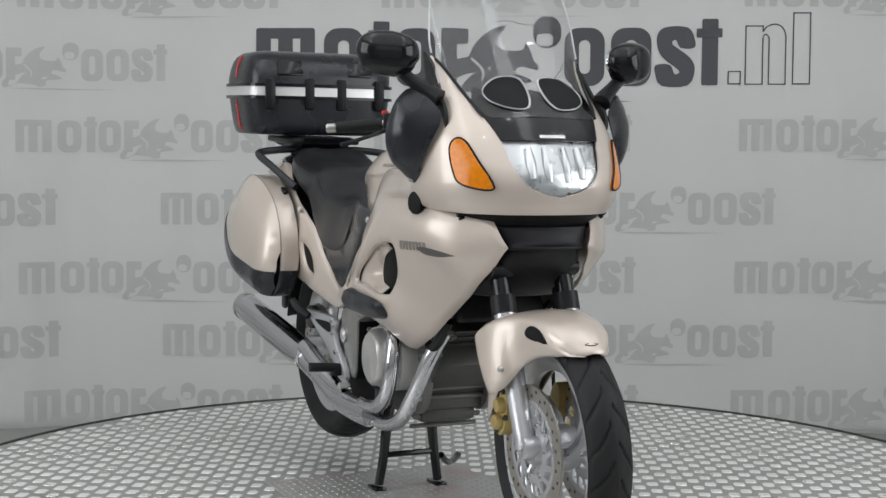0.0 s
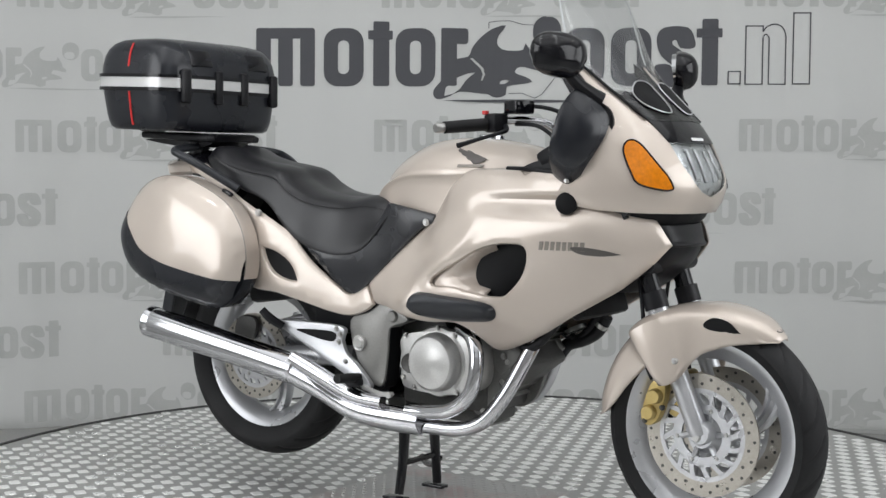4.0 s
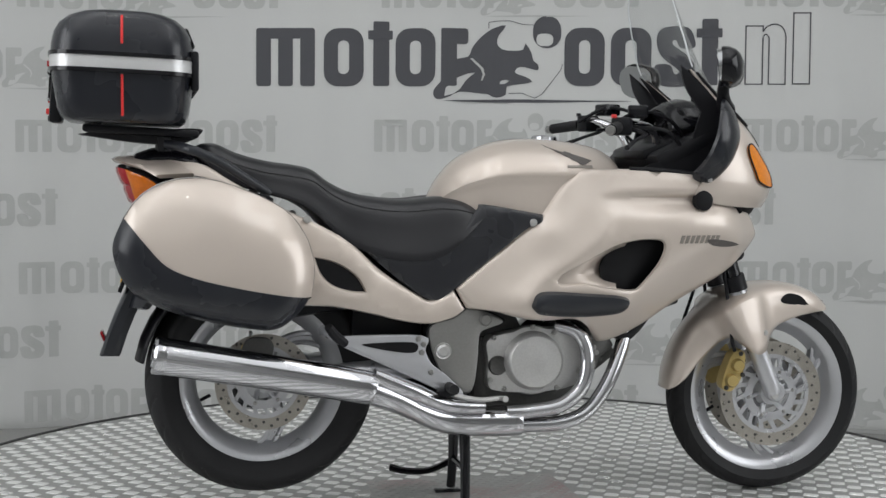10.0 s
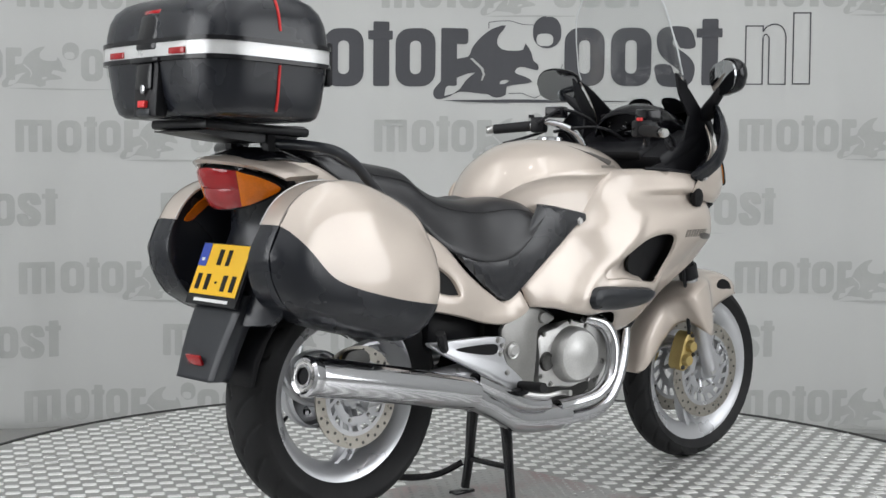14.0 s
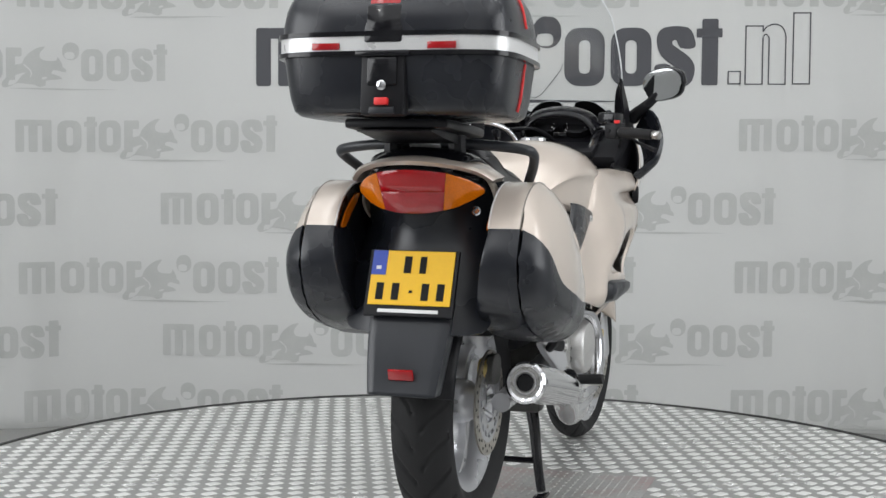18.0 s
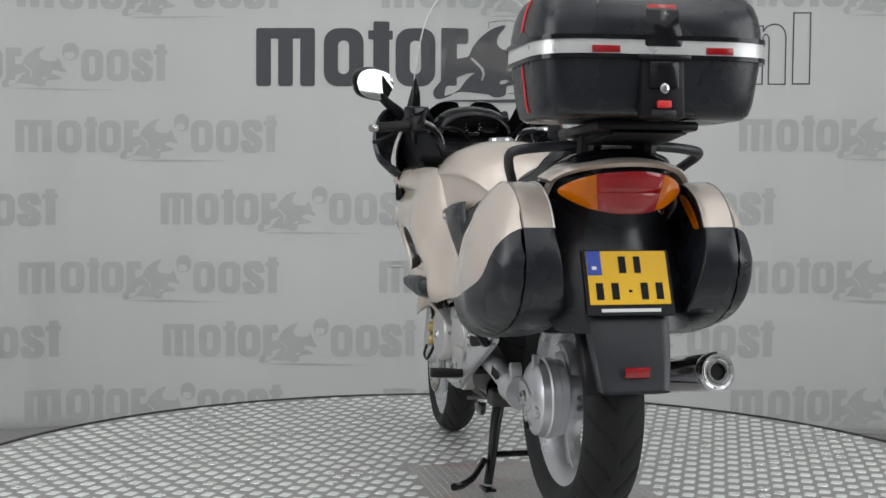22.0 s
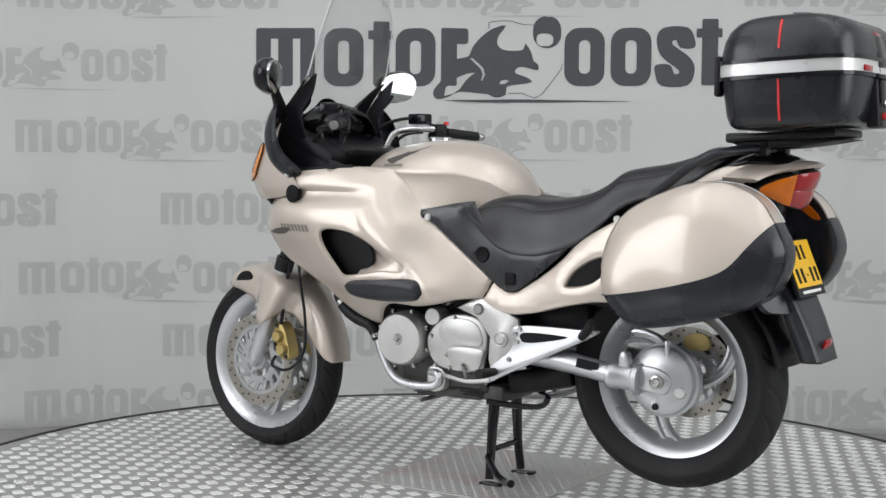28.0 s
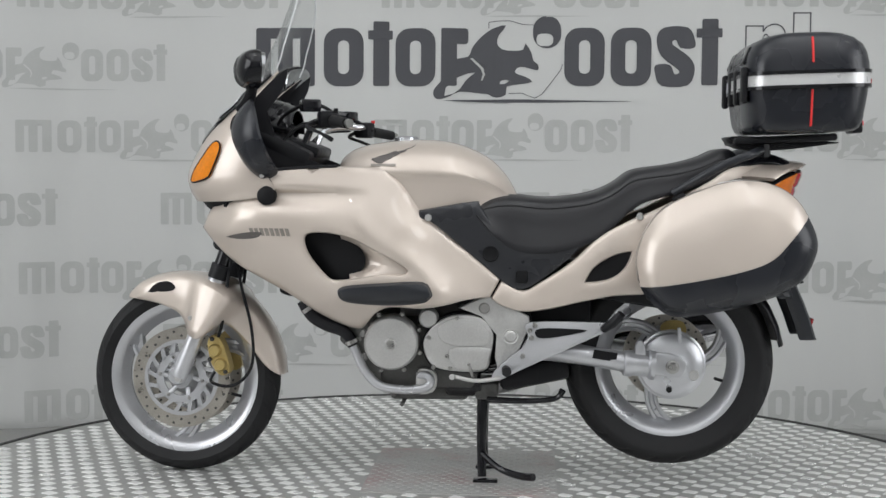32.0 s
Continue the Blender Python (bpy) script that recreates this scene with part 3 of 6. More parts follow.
def forks():
    for s in (1, -1):
        y = s * 0.084
        g = part("fork_leg", tube([(0.742, y, 0.600), (0.792, y, 0.462), (0.852, y, 0.318), (0.862, y, 0.292)], [0.0265, 0.026, 0.026, 0.024], 16, 4), ALLOY, bike, "silver fork lower leg")
        part("axle_clamp", lathe([(0, 0.014), (0.026, 0.014), (0.03, 0.008), (0.03, -0.022), (0, -0.022)], (0.866, y, 0.297), (0, s, 0), 24), ALLOY, g)
        part("dust_seal", tube([(0.728, y, 0.640), (0.742, y, 0.598)], 0.031, 16), BLACK, g)
        part("upper_tube", tube([(0.66, y, 0.835), (0.735, y, 0.62)], 0.0235, 16), GLOSSB, bike)
        # caliper
        c = part("brake_caliper", slab([(0.700, 0.318), (0.722, 0.300), (0.748, 0.318), (0.765, 0.360), (0.770, 0.405), (0.752, 0.425), (0.728, 0.408), (0.712, 0.370)], 0.046, 0.094, s), GOLD, bike, "gold brake caliper")
        for q, (bx, bz) in enumerate(((0.727, 0.335), (0.745, 0.378))):
            part("piston_housing", lathe([(0, 0.020), (0.016, 0.020), (0.02, 0.012), (0.02, -0.01)], (bx, s * 0.092, bz), (0, s, 0), 20), GOLD, c)
        for bx, bz in ((0.755, 0.412), (0.713, 0.312), (0.762, 0.350)):
            part("caliper_bolt", bolt((bx, s * 0.096, bz), (0, s, 0), 0.007), ENGDARK, c)
        part("brake_hose", tube([(0.735, s * 0.098, 0.42), (0.722, s * 0.104, 0.46), (0.716, s * 0.102, 0.52), (0.705, s * 0.096, 0.60), (0.690, s * 0.09, 0.70)], 0.0055, 8), BLACK, bike)
    part("hose_loop", tube([(0.74, 0.115, 0.315), (0.75, 0.122, 0.285), (0.70, 0.122, 0.272), (0.655, 0.118, 0.29), (0.625, 0.105, 0.345), (0.632, 0.095, 0.45), (0.665, 0.085, 0.57), (0.69, 0.07, 0.68)], 0.005, 8), BLACK, bike)
    part("lower_yoke", slab([(0.655, 0.715), (0.70, 0.73), (0.745, 0.715), (0.74, 0.69), (0.70, 0.68), (0.66, 0.69)], -0.115, 0.115), BLACK, bike)


forks()


# ---------- bodywork ----------
FAIR = tps([(0.119, 0.80, 0.180), (0.145, 0.82, 0.182), (0.20, 0.895, 0.186), (0.265, 0.940, 0.188), (0.40, 0.945, 0.205), (0.57, 0.93, 0.222), (0.60, 0.86, 0.232),
            (0.03, 0.735, 0.182), (-0.06, 0.652, 0.182), (-0.095, 0.62, 0.184), (-0.07, 0.57, 0.188), (0.0, 0.56, 0.215), (0.10, 0.575, 0.248), (0.07, 0.63, 0.222), (0.14, 0.70, 0.222),
            (0.16, 0.78, 0.212), (0.27, 0.85, 0.222), (0.27, 0.76, 0.245), (0.45, 0.87, 0.236), (0.30, 0.67, 0.254), (0.24, 0.60, 0.250), (0.37, 0.575, 0.236), (0.24, 0.537, 0.222), (0.15, 0.53, 0.222),
            (0.323, 0.463, 0.147), (0.371, 0.472, 0.145), (0.455, 0.509, 0.140), (0.5416, 0.563, 0.130), (0.618, 0.605, 0.124), (0.693, 0.647, 0.117), (0.763, 0.706, 0.096), (0.28, 0.50, 0.185),
            (0.47, 0.74, 0.250), (0.45, 0.64, 0.222), (0.55, 0.81, 0.246), (0.62, 0.74, 0.218), (0.55, 0.66, 0.196), (0.64, 0.69, 0.172),
            (0.71, 0.733, 0.172), (0.765, 0.742, 0.118), (0.8085, 0.756, 0.079), (0.785, 0.80, 0.100), (0.70, 0.82, 0.184), (0.70, 0.88, 0.186), (0.762, 0.834, 0.112), (0.55, 0.88, 0.236), (0.65, 0.905, 0.215)])
RIDGE = np.array(rounded([(0.100, 0.535), (0.083, 0.570), (0.106, 0.615), (0.149, 0.656), (0.228, 0.709), (0.288, 0.755), (0.318, 0.797), (0.330, 0.835)], 5, False))


def FAIRX(x, z):
    """The fairing's depth: a long groove runs back from the nose, a ridge curves round the intake."""
    g = max(0.0, min(1.0, (x - 0.28) / 0.22)) * max(0.0, min(1.0, (0.80 - x) / 0.1))
    zc = 0.864 - 0.03 * max(0, x - 0.6)
    up = math.exp(-((z - zc) / (0.012 if z > zc else 0.036)) ** 2)
    d2 = (RIDGE[:, 0] - x) ** 2 + (RIDGE[:, 1] - z) ** 2
    n = int(d2.argmin())
    d = math.sqrt(d2[n])
    t = RIDGE[min(n + 1, len(RIDGE) - 1)] - RIDGE[max(n - 1, 0)]
    side = t[0] * (z - RIDGE[n, 1]) - t[1] * (x - RIDGE[n, 0])
    fade = max(0.0, min(1.0, n / 6, (len(RIDGE) - 1 - n) / 8))
    # steep on the side of the intake, gentle on the side of the knee
    h = math.exp(-(d / (0.030 if side > 0 else 0.016)) ** 2)
    return FAIR(x, z) - 0.027 * g * up + 0.0065 * fade * h


FAIR_OUT = [(0.136, 0.814), (0.192, 0.894), (0.230, 0.927), (0.265, 0.942), (0.40, 0.945), (0.574, 0.932), (0.60, 0.915), (0.66, 0.872), (0.735, 0.844), (0.762, 0.832), (0.786, 0.802), (0.8085, 0.758), (0.8085, 0.758), (0.763, 0.706), (0.693, 0.648), (0.618, 0.605),
            (0.5416, 0.563), (0.455, 0.509), (0.371, 0.470), (0.322, 0.461), (0.298, 0.482), (0.272, 0.512), (0.227, 0.534), (0.143, 0.530), (0.066, 0.541), (0.005, 0.556), (-0.066, 0.563), (-0.066, 0.563), (-0.095, 0.616), (-0.095, 0.616),
            (-0.057, 0.652), (0.033, 0.729), (0.102, 0.786)]
INTAKE = [(0.470, 0.744), (0.462, 0.690), (0.412, 0.628), (0.380, 0.615), (0.30, 0.625), (0.247, 0.634), (0.180, 0.634), (0.186, 0.656), (0.261, 0.697), (0.337, 0.736), (0.413, 0.752)]
PADHOLE = [(0.100, 0.581), (0.128, 0.612), (0.244, 0.608), (0.353, 0.598), (0.378, 0.577), (0.353, 0.548), (0.245, 0.540), (0.137, 0.547), (0.107, 0.562)]


def fairings():
    for s in (1, -1):
        f = part("side_fairing", side_sheet(FAIR_OUT, FAIRX, s, roll=0.012, holes=[INTAKE], step=0.011, thick=0.004), PAINT, bike, "champagne silver side fairing")
        # scoop leading into the intake, and the black duct
        mouth = [np.array(rounded(INTAKE, 5))]

        def scoop(x, z, d):
            t = max(0, min(1, (x - 0.18) / 0.20))
            e = edge_distance(np.array((x, z)), mouth) if inside(np.array((x, z)), mouth[0]) else 0.0
            return (x, s * (FAIR(x, z) - 0.0165 - 0.066 * t * t * (3 - 2 * t) * min(1.0, e / 0.028)), z)
        left = [(0.375, 0.757), (0.375, 0.757), (0.342, 0.610), (0.342, 0.610), (0.30, 0.618), (0.247, 0.627), (0.172, 0.627), (0.178, 0.660), (0.258, 0.704), (0.335, 0.744)]
        part("intake_scoop", sheet(left, scoop, step=0.010, thick=0.003, inward=lambda c: Vector((0, -s, 0))), PAINT, f)
        part("intake_duct", side_sheet([(0.482, 0.756), (0.474, 0.690), (0.420, 0.618), (0.385, 0.604), (0.325, 0.628), (0.300, 0.662), (0.312, 0.704), (0.36, 0.748), (0.425, 0.766)], lambda x, z: FAIR(x, z) - 0.044, s, step=0.02, thick=0.01), INK_SHADE, f, "black air intake")
        p = part("crash_pad", side_sheet(PADHOLE, lambda x, z: FAIR(x, z) + 0.024, s, roll=0.022, step=0.014, thick=0.02), SATIN, f, "dark rubber crash pad")
        # long recess line with the round plug
        part("round_plug", lathe([(0, 0.004), (0.023, 0.004), (0.028, 0.001), (0.028, -0.016)], (0.588, s * 0.232, 0.860), (0.30, s, 0), 28), INK_SHADE, f, "round black plug")
        part("edge_gasket", tube([(x, s * (FAIR(x, z) - 0.008), z + 0.001) for x, z in ((0.385, 0.9445), (0.44, 0.9435), (0.50, 0.939), (0.572, 0.932))], 0.006, 8, 4), BLACK, f, "black edge gasket")
        # model lettering as plain bars, and its pointed flash
        part("flash_decal", side_sheet([(0.718, 0.735), (0.718, 0.735), (0.68, 0.745), (0.63, 0.752), (0.60, 0.750), (0.62, 0.735), (0.67, 0.730)], lambda x, z: FAIR(x, z) + 0.0016, s, step=0.01, thick=0.001), DARKDECAL, f)
        for k in range(8):
            x0 = 0.515 + 0.0155 * k
            part("letter_bar", side_sheet([(x0, 0.742), (x0, 0.742), (x0 + 0.010, 0.742), (x0 + 0.010, 0.742), (x0 + 0.016, 0.764), (x0 + 0.016, 0.764), (x0 + 0.005, 0.764), (x0 + 0.005, 0.764)], lambda x, z: FAIR(x, z) + 0.0016, s, step=0.008, thick=0.001, smooth=1), GREYDECAL, f)
        # rear cover behind the knee: dark grey side panel
        g = part("side_panel", side_sheet([(-0.014, 0.846), (0.145, 0.819), (0.145, 0.819), (0.143, 0.794), (0.106, 0.783), (0.037, 0.728), (-0.055, 0.650), (-0.125, 0.592), (-0.150, 0.584), (-0.210, 0.610), (-0.366, 0.738), (-0.366, 0.738),
                                          (-0.29, 0.715), (-0.211, 0.705), (-0.141, 0.722), (-0.072, 0.780), (-0.035, 0.835)], tps([(0.14, 0.81, 0.192), (0, 0.84, 0.186), (-0.014, 0.85, 0.176), (0, 0.74, 0.188), (-0.14, 0.6, 0.178), (-0.15, 0.69, 0.182), (-0.3, 0.70, 0.182), (-0.366, 0.738, 0.18)]), s, roll=0.008, step=0.02, thick=0.006), GREYP, bike, "dark grey plastic side panel")
        part("panel_bolt", bolt((0.117, s * 0.192, 0.797), (0, s, 0), 0.011, 0.006), ENGINE, g)
        if s > 0:
            part("lock_recess", lathe([(0, 0.004), (0.016, 0.004), (0.021, 0.007), (0.024, 0.003), (0.024, -0.004)], (-0.067, 0.181, 0.692), (0, 1, 0), 24), INK_SHADE, g)
            part("latch_recess", block((0.034, 0.008, 0.036), (-0.160, 0.181, 0.625), bev=0.005), INK_SHADE, g)


fairings()

TAIL = tps([(-0.155, 0.60, 0.180), (-0.21, 0.61, 0.182), (-0.30, 0.67, 0.186), (-0.38, 0.74, 0.186), (-0.35, 0.615, 0.205), (-0.48, 0.70, 0.204), (-0.5, 0.6, 0.195), (-0.24, 0.53, 0.190), (-0.10, 0.55, 0.189),
            (-0.6, 0.84, 0.188), (-0.7, 0.90, 0.168), (-0.83, 0.96, 0.135), (-0.93, 0.965, 0.11), (-0.96, 0.93, 0.125), (-0.88, 0.9, 0.170), (-0.93, 0.88, 0.160), (-0.6, 0.7, 0.19), (-0.75, 0.8, 0.18)])


def tail():
    for s in (1, -1):
        vent = [(-0.480, 0.704), (-0.480, 0.704), (-0.426, 0.690), (-0.372, 0.655), (-0.346, 0.613), (-0.346, 0.613), (-0.387, 0.616), (-0.434, 0.632), (-0.465, 0.664)]
        t = part("tail_cowl", side_sheet([(-0.872, 0.945), (-0.868, 0.962), (-0.829, 0.968), (-0.760, 0.945), (-0.706, 0.911), (-0.629, 0.868), (-0.537, 0.822), (-0.475, 0.795), (-0.382, 0.742), (-0.304, 0.670), (-0.210, 0.607), (-0.160, 0.585),
                                          (-0.100, 0.614), (-0.100, 0.614), (-0.069, 0.560), (-0.069, 0.560), (-0.100, 0.539), (-0.163, 0.522), (-0.241, 0.530), (-0.334, 0.553), (-0.427, 0.572), (-0.56, 0.59), (-0.62, 0.70), (-0.75, 0.80), (-0.81, 0.840), (-0.838, 0.868), (-0.842, 0.900), (-0.860, 0.930)],
                                         TAIL, s, roll=0.012, holes=[vent], step=0.022, thick=0.004), PAINT, bike, "champagne silver tail cowl")
        part("vent_mesh", side_sheet([(-0.415 + (x + 0.415) * 1.08, 0.658 + (z - 0.658) * 1.1) for x, z in vent], lambda x, z: TAIL(x, z) - 0.012, s, step=0.03, thick=0.003), INK_SHADE, t, "black vent recess")
        part("cowl_bolt", bolt((-0.502, s * 0.199, 0.807), (0, s, 0), 0.011, 0.006), ENGINE, t)
    # top of the tail between the cowls
    rings = []
    for x, w, z in ((-0.968, 0.085, 0.958), (-0.945, 0.105, 0.978), (-0.90, 0.125, 0.992), (-0.85, 0.134, 0.992), (-0.80, 0.138, 0.980), (-0.72, 0.145, 0.95)):
        rings.append([(x, w * math.sin(a), z - 0.03 * (1 - math.cos(a))) for a in (math.pi / 2 * (k / 8 - 1) for k in range(17))])
    ob = part("tail_top", loft(rings, closed=False), GLOSSB, bike, "gloss black top of the tail")
    md = ob.modifiers.new("thickness", "SOLIDIFY")
    md.thickness, md.offset = 0.004, 0

    # tail light: amber ends, red centre
    def lens(y, z, d):
        return (-0.998 + 0.080 * (abs(y) / 0.152) ** 2.2 + 0.40 * (0.942 - z) - (0.005 - 0.005 * max(0, 1 - d / 0.008) ** 2), y, z)
    back = lambda c: Vector((1, 0, 0))
    full = [(0.158, 0.897), (0.130, 0.920), (0.09, 0.934), (0.045, 0.940), (0, 0.942), (-0.045, 0.940), (-0.09, 0.934), (-0.130, 0.920), (-0.158, 0.897), (-0.140, 0.878), (-0.10, 0.858), (-0.05, 0.846), (0, 0.843), (0.05, 0.846), (0.10, 0.858), (0.140, 0.878)]
    tl = part("tail_light", sheet([(y * 1.02, 0.893 + (z - 0.893) * 1.05) for y, z in full], lambda y, z, d: Vector(lens(y, z, 0.03)) + Vector((0.010, 0, 0)), step=0.02, thick=0.02, inward=back), INK_SHADE, bike, "red tail light with amber indicators")
    part("stop_lens", sheet([(0.086, 0.935), (0.086, 0.935), (0.045, 0.940), (0, 0.942), (-0.045, 0.940), (-0.086, 0.935), (-0.086, 0.935), (-0.079, 0.8921), (-0.079, 0.8921), (0, 0.8921), (0.079, 0.8921), (0.079, 0.8921)], lens, step=0.012, thick=0.006, inward=back, edge=1), REDLENS, tl, "red stop lamp lens")
    part("tail_lens", sheet([(0.079, 0.8918), (0.079, 0.8918), (0, 0.8918), (-0.079, 0.8918), (-0.079, 0.8918), (-0.072, 0.8505), (-0.072, 0.8505), (-0.035, 0.8445), (0, 0.843), (0.035, 0.8445), (0.072, 0.8505), (0.072, 0.8505)], lens, step=0.012, thick=0.006, inward=back, edge=1), TAILRED, tl, "paler red tail lamp lens")
    for s in (1, -1):
        part("indicator_lens", sheet([(s * 0.0867, 0.9345), (s * 0.0867, 0.9345), (s * 0.130, 0.920), (s * 0.158, 0.897), (s * 0.140, 0.878), (s * 0.10, 0.858), (s * 0.0727, 0.851), (s * 0.0727, 0.851)], lens, step=0.012, thick=0.006, inward=back, edge=1), AMBERR, tl, "amber indicator lens")
        # thin amber strip set against the inner face of the pannier
        part("inner_amber_strip", side_sheet([(-0.835, 0.882), (-0.868, 0.880), (-0.918, 0.848), (-0.950, 0.812), (-0.930, 0.810), (-0.895, 0.836)], lambda x, z: 0.185, s, step=0.02, thick=0.005), AMBERR, tl, "amber strip on the pannier's inner face")
    # silver lip over the light
    arch = [Vector(p) for p in rounded([(0.176, 0.916), (0.150, 0.935), (0.11, 0.948), (0.06, 0.956), (0, 0.959), (-0.06, 0.956), (-0.11, 0.948), (-0.150, 0.935), (-0.176, 0.916)], 5, False)]
    rings = []
    for y, z in arch:
        n = Vector((y / 0.17, (z - 0.80) / 0.15)).normalized()
        x = -1.004 + 0.085 * (abs(y) / 0.152) ** 2.1
        rings.append([(x + 0.004, y - n.x * 0.006, z - n.y * 0.006), (x - 0.006, y + n.x * 0.003, z + n.y * 0.003), (x + 0.004, y + n.x * 0.009, z + n.y * 0.010), (x + 0.055, y + n.x * 0.012, z + n.y * 0.016), (x + 0.092, y + n.x * 0.006, z + n.y * 0.018), (x + 0.092, y - n.x * 0.004, z)])
    part("light_surround", loft(rings), PAINT, bike, "champagne silver surround of the tail light")
    # black rear panel under the light
    def rear(y, z, d):
        return (float(np.interp(z, (0.58, 0.78, 0.82, 0.92), (-0.985, -0.898, -0.900, -0.925))) + float(np.interp(z, (0.70, 0.84), (0.05, 0.105))) * (abs(y) / 0.16) ** 2, y, z)
    rp = part("rear_panel", sheet([(0.190, 0.912), (0.0, 0.930), (-0.190, 0.912), (-0.200, 0.83), (-0.200, 0.83), (-0.200, 0.76), (-0.185, 0.60), (-0.12, 0.570), (0.12, 0.570), (0.185, 0.60), (0.200, 0.76), (0.200, 0.83), (0.200, 0.83)], rear, step=0.03, thick=0.02, inward=back), PANB, bike, "black rear panel")
    part("seat_lock", lathe([(0, 0.006), (0.006, 0.006), (0.008, 0.003), (0.011, 0.004), (0.012, -0.008)], (-0.850, -0.124, 0.848), (-1, -0.5, 0), 20), CHROME, rp, "round chrome seat lock")
    # number plate
    pl = new("number_plate")
    pl.parent = bike
    tagged(pl, "yellow number plate in a dark holder")

    def on_plate(size, at, mt, nm, lab=""):
        bm = block(size, at, bev=0.0015 if size[2] > 0.002 else 0)
        bm.transform(PM)
        return part(nm, bm, mt, pl, lab, smooth=False)
    ux, uz = Vector((0, -1, 0)), (Vector((-0.923, 0, 0.766)) - Vector((-0.981, 0, 0.624))).normalized()
    un = ux.cross(uz)
    PM = Matrix((ux, uz, un)).transposed().to_4x4()
    PM.translation = Vector((-0.954, 0, 0.690)) + un * 0.010
    on_plate((0.222, 0.158, 0.010), (0, -0.008, -0.008), BLACK, "holder", "dark plate holder")
    on_plate((0.205, 0.130, 0.003), (0, 0.003, -0.001), PLATEY, "plate_sheet", "yellow plate sheet")
    on_plate((0.036, 0.058, 0.0012), (-0.0835, 0.038, 0.0012), PLATEBLUE, "blue_field")
    for x, z, w, h in ((-0.012, 0.034, 0.018, 0.040), (0.026, 0.034, 0.016, 0.040), (-0.075, -0.030, 0.018, 0.040), (-0.036, -0.030, 0.018, 0.040), (0.038, -0.030, 0.018, 0.040), (0.076, -0.030, 0.018, 0.040)):
        on_plate((w, h, 0.0012), (x, z, 0.0012), INK_SHADE, "character_bar")
    on_plate((0.008, 0.006, 0.0012), (0.002, -0.030, 0.0012), INK_SHADE, "character_bar")
    on_plate((0.012, 0.008, 0.001), (-0.084, 0.026, 0.0022), WHITEM, "country_bar")
    on_plate((0.15, 0.008, 0.001), (0, -0.075, -0.0022), WHITEM, "dealer_bar")
    # rear mudguard
    rings = []
    for x, z, w in ((-0.955, 0.64, 0.100), (-0.975, 0.60, 0.099), (-0.998, 0.55, 0.095), (-1.018, 0.50, 0.089), (-1.036, 0.445, 0.082), (-1.040, 0.438, 0.080)):
        rings.append([(x + 0.05 * max(0, (abs(a) - 0.75) / 0.25) ** 1.3, w * math.copysign(min(1, abs(a) / 0.80) ** 0.95, a), z) for a in (-1 + k / 10 for k in range(21))])
    ob = part("rear_mudguard", loft(rings, closed=False), SATIN, bike, "dark plastic rear mudguard")
    md = ob.modifiers.new("thickness", "SOLIDIFY")
    md.thickness, md.offset = 0.005, 0
    part("reflector", block((0.008, 0.062, 0.026), (-1.034, 0, 0.485), (0, -20, 0), 0.003), REDLENS, ob, "red reflector")
    # inner mudguard over the wheel
    rings = []
    for a in range(40, 171, 10):
        rings.append([about(RW, 0.345 - 0.03 * (1 - math.cos(t)), a, 0.095 * math.sin(t) / math.sin(1.3)) for t in (-1.3 + 2.6 * k / 10 for k in range(11))])
    ob = part("inner_mudguard", loft(rings, closed=False), BLACK, bike)
    md = ob.modifiers.new("thickness", "SOLIDIFY")
    md.thickness, md.offset = 0.004, 1


tail()


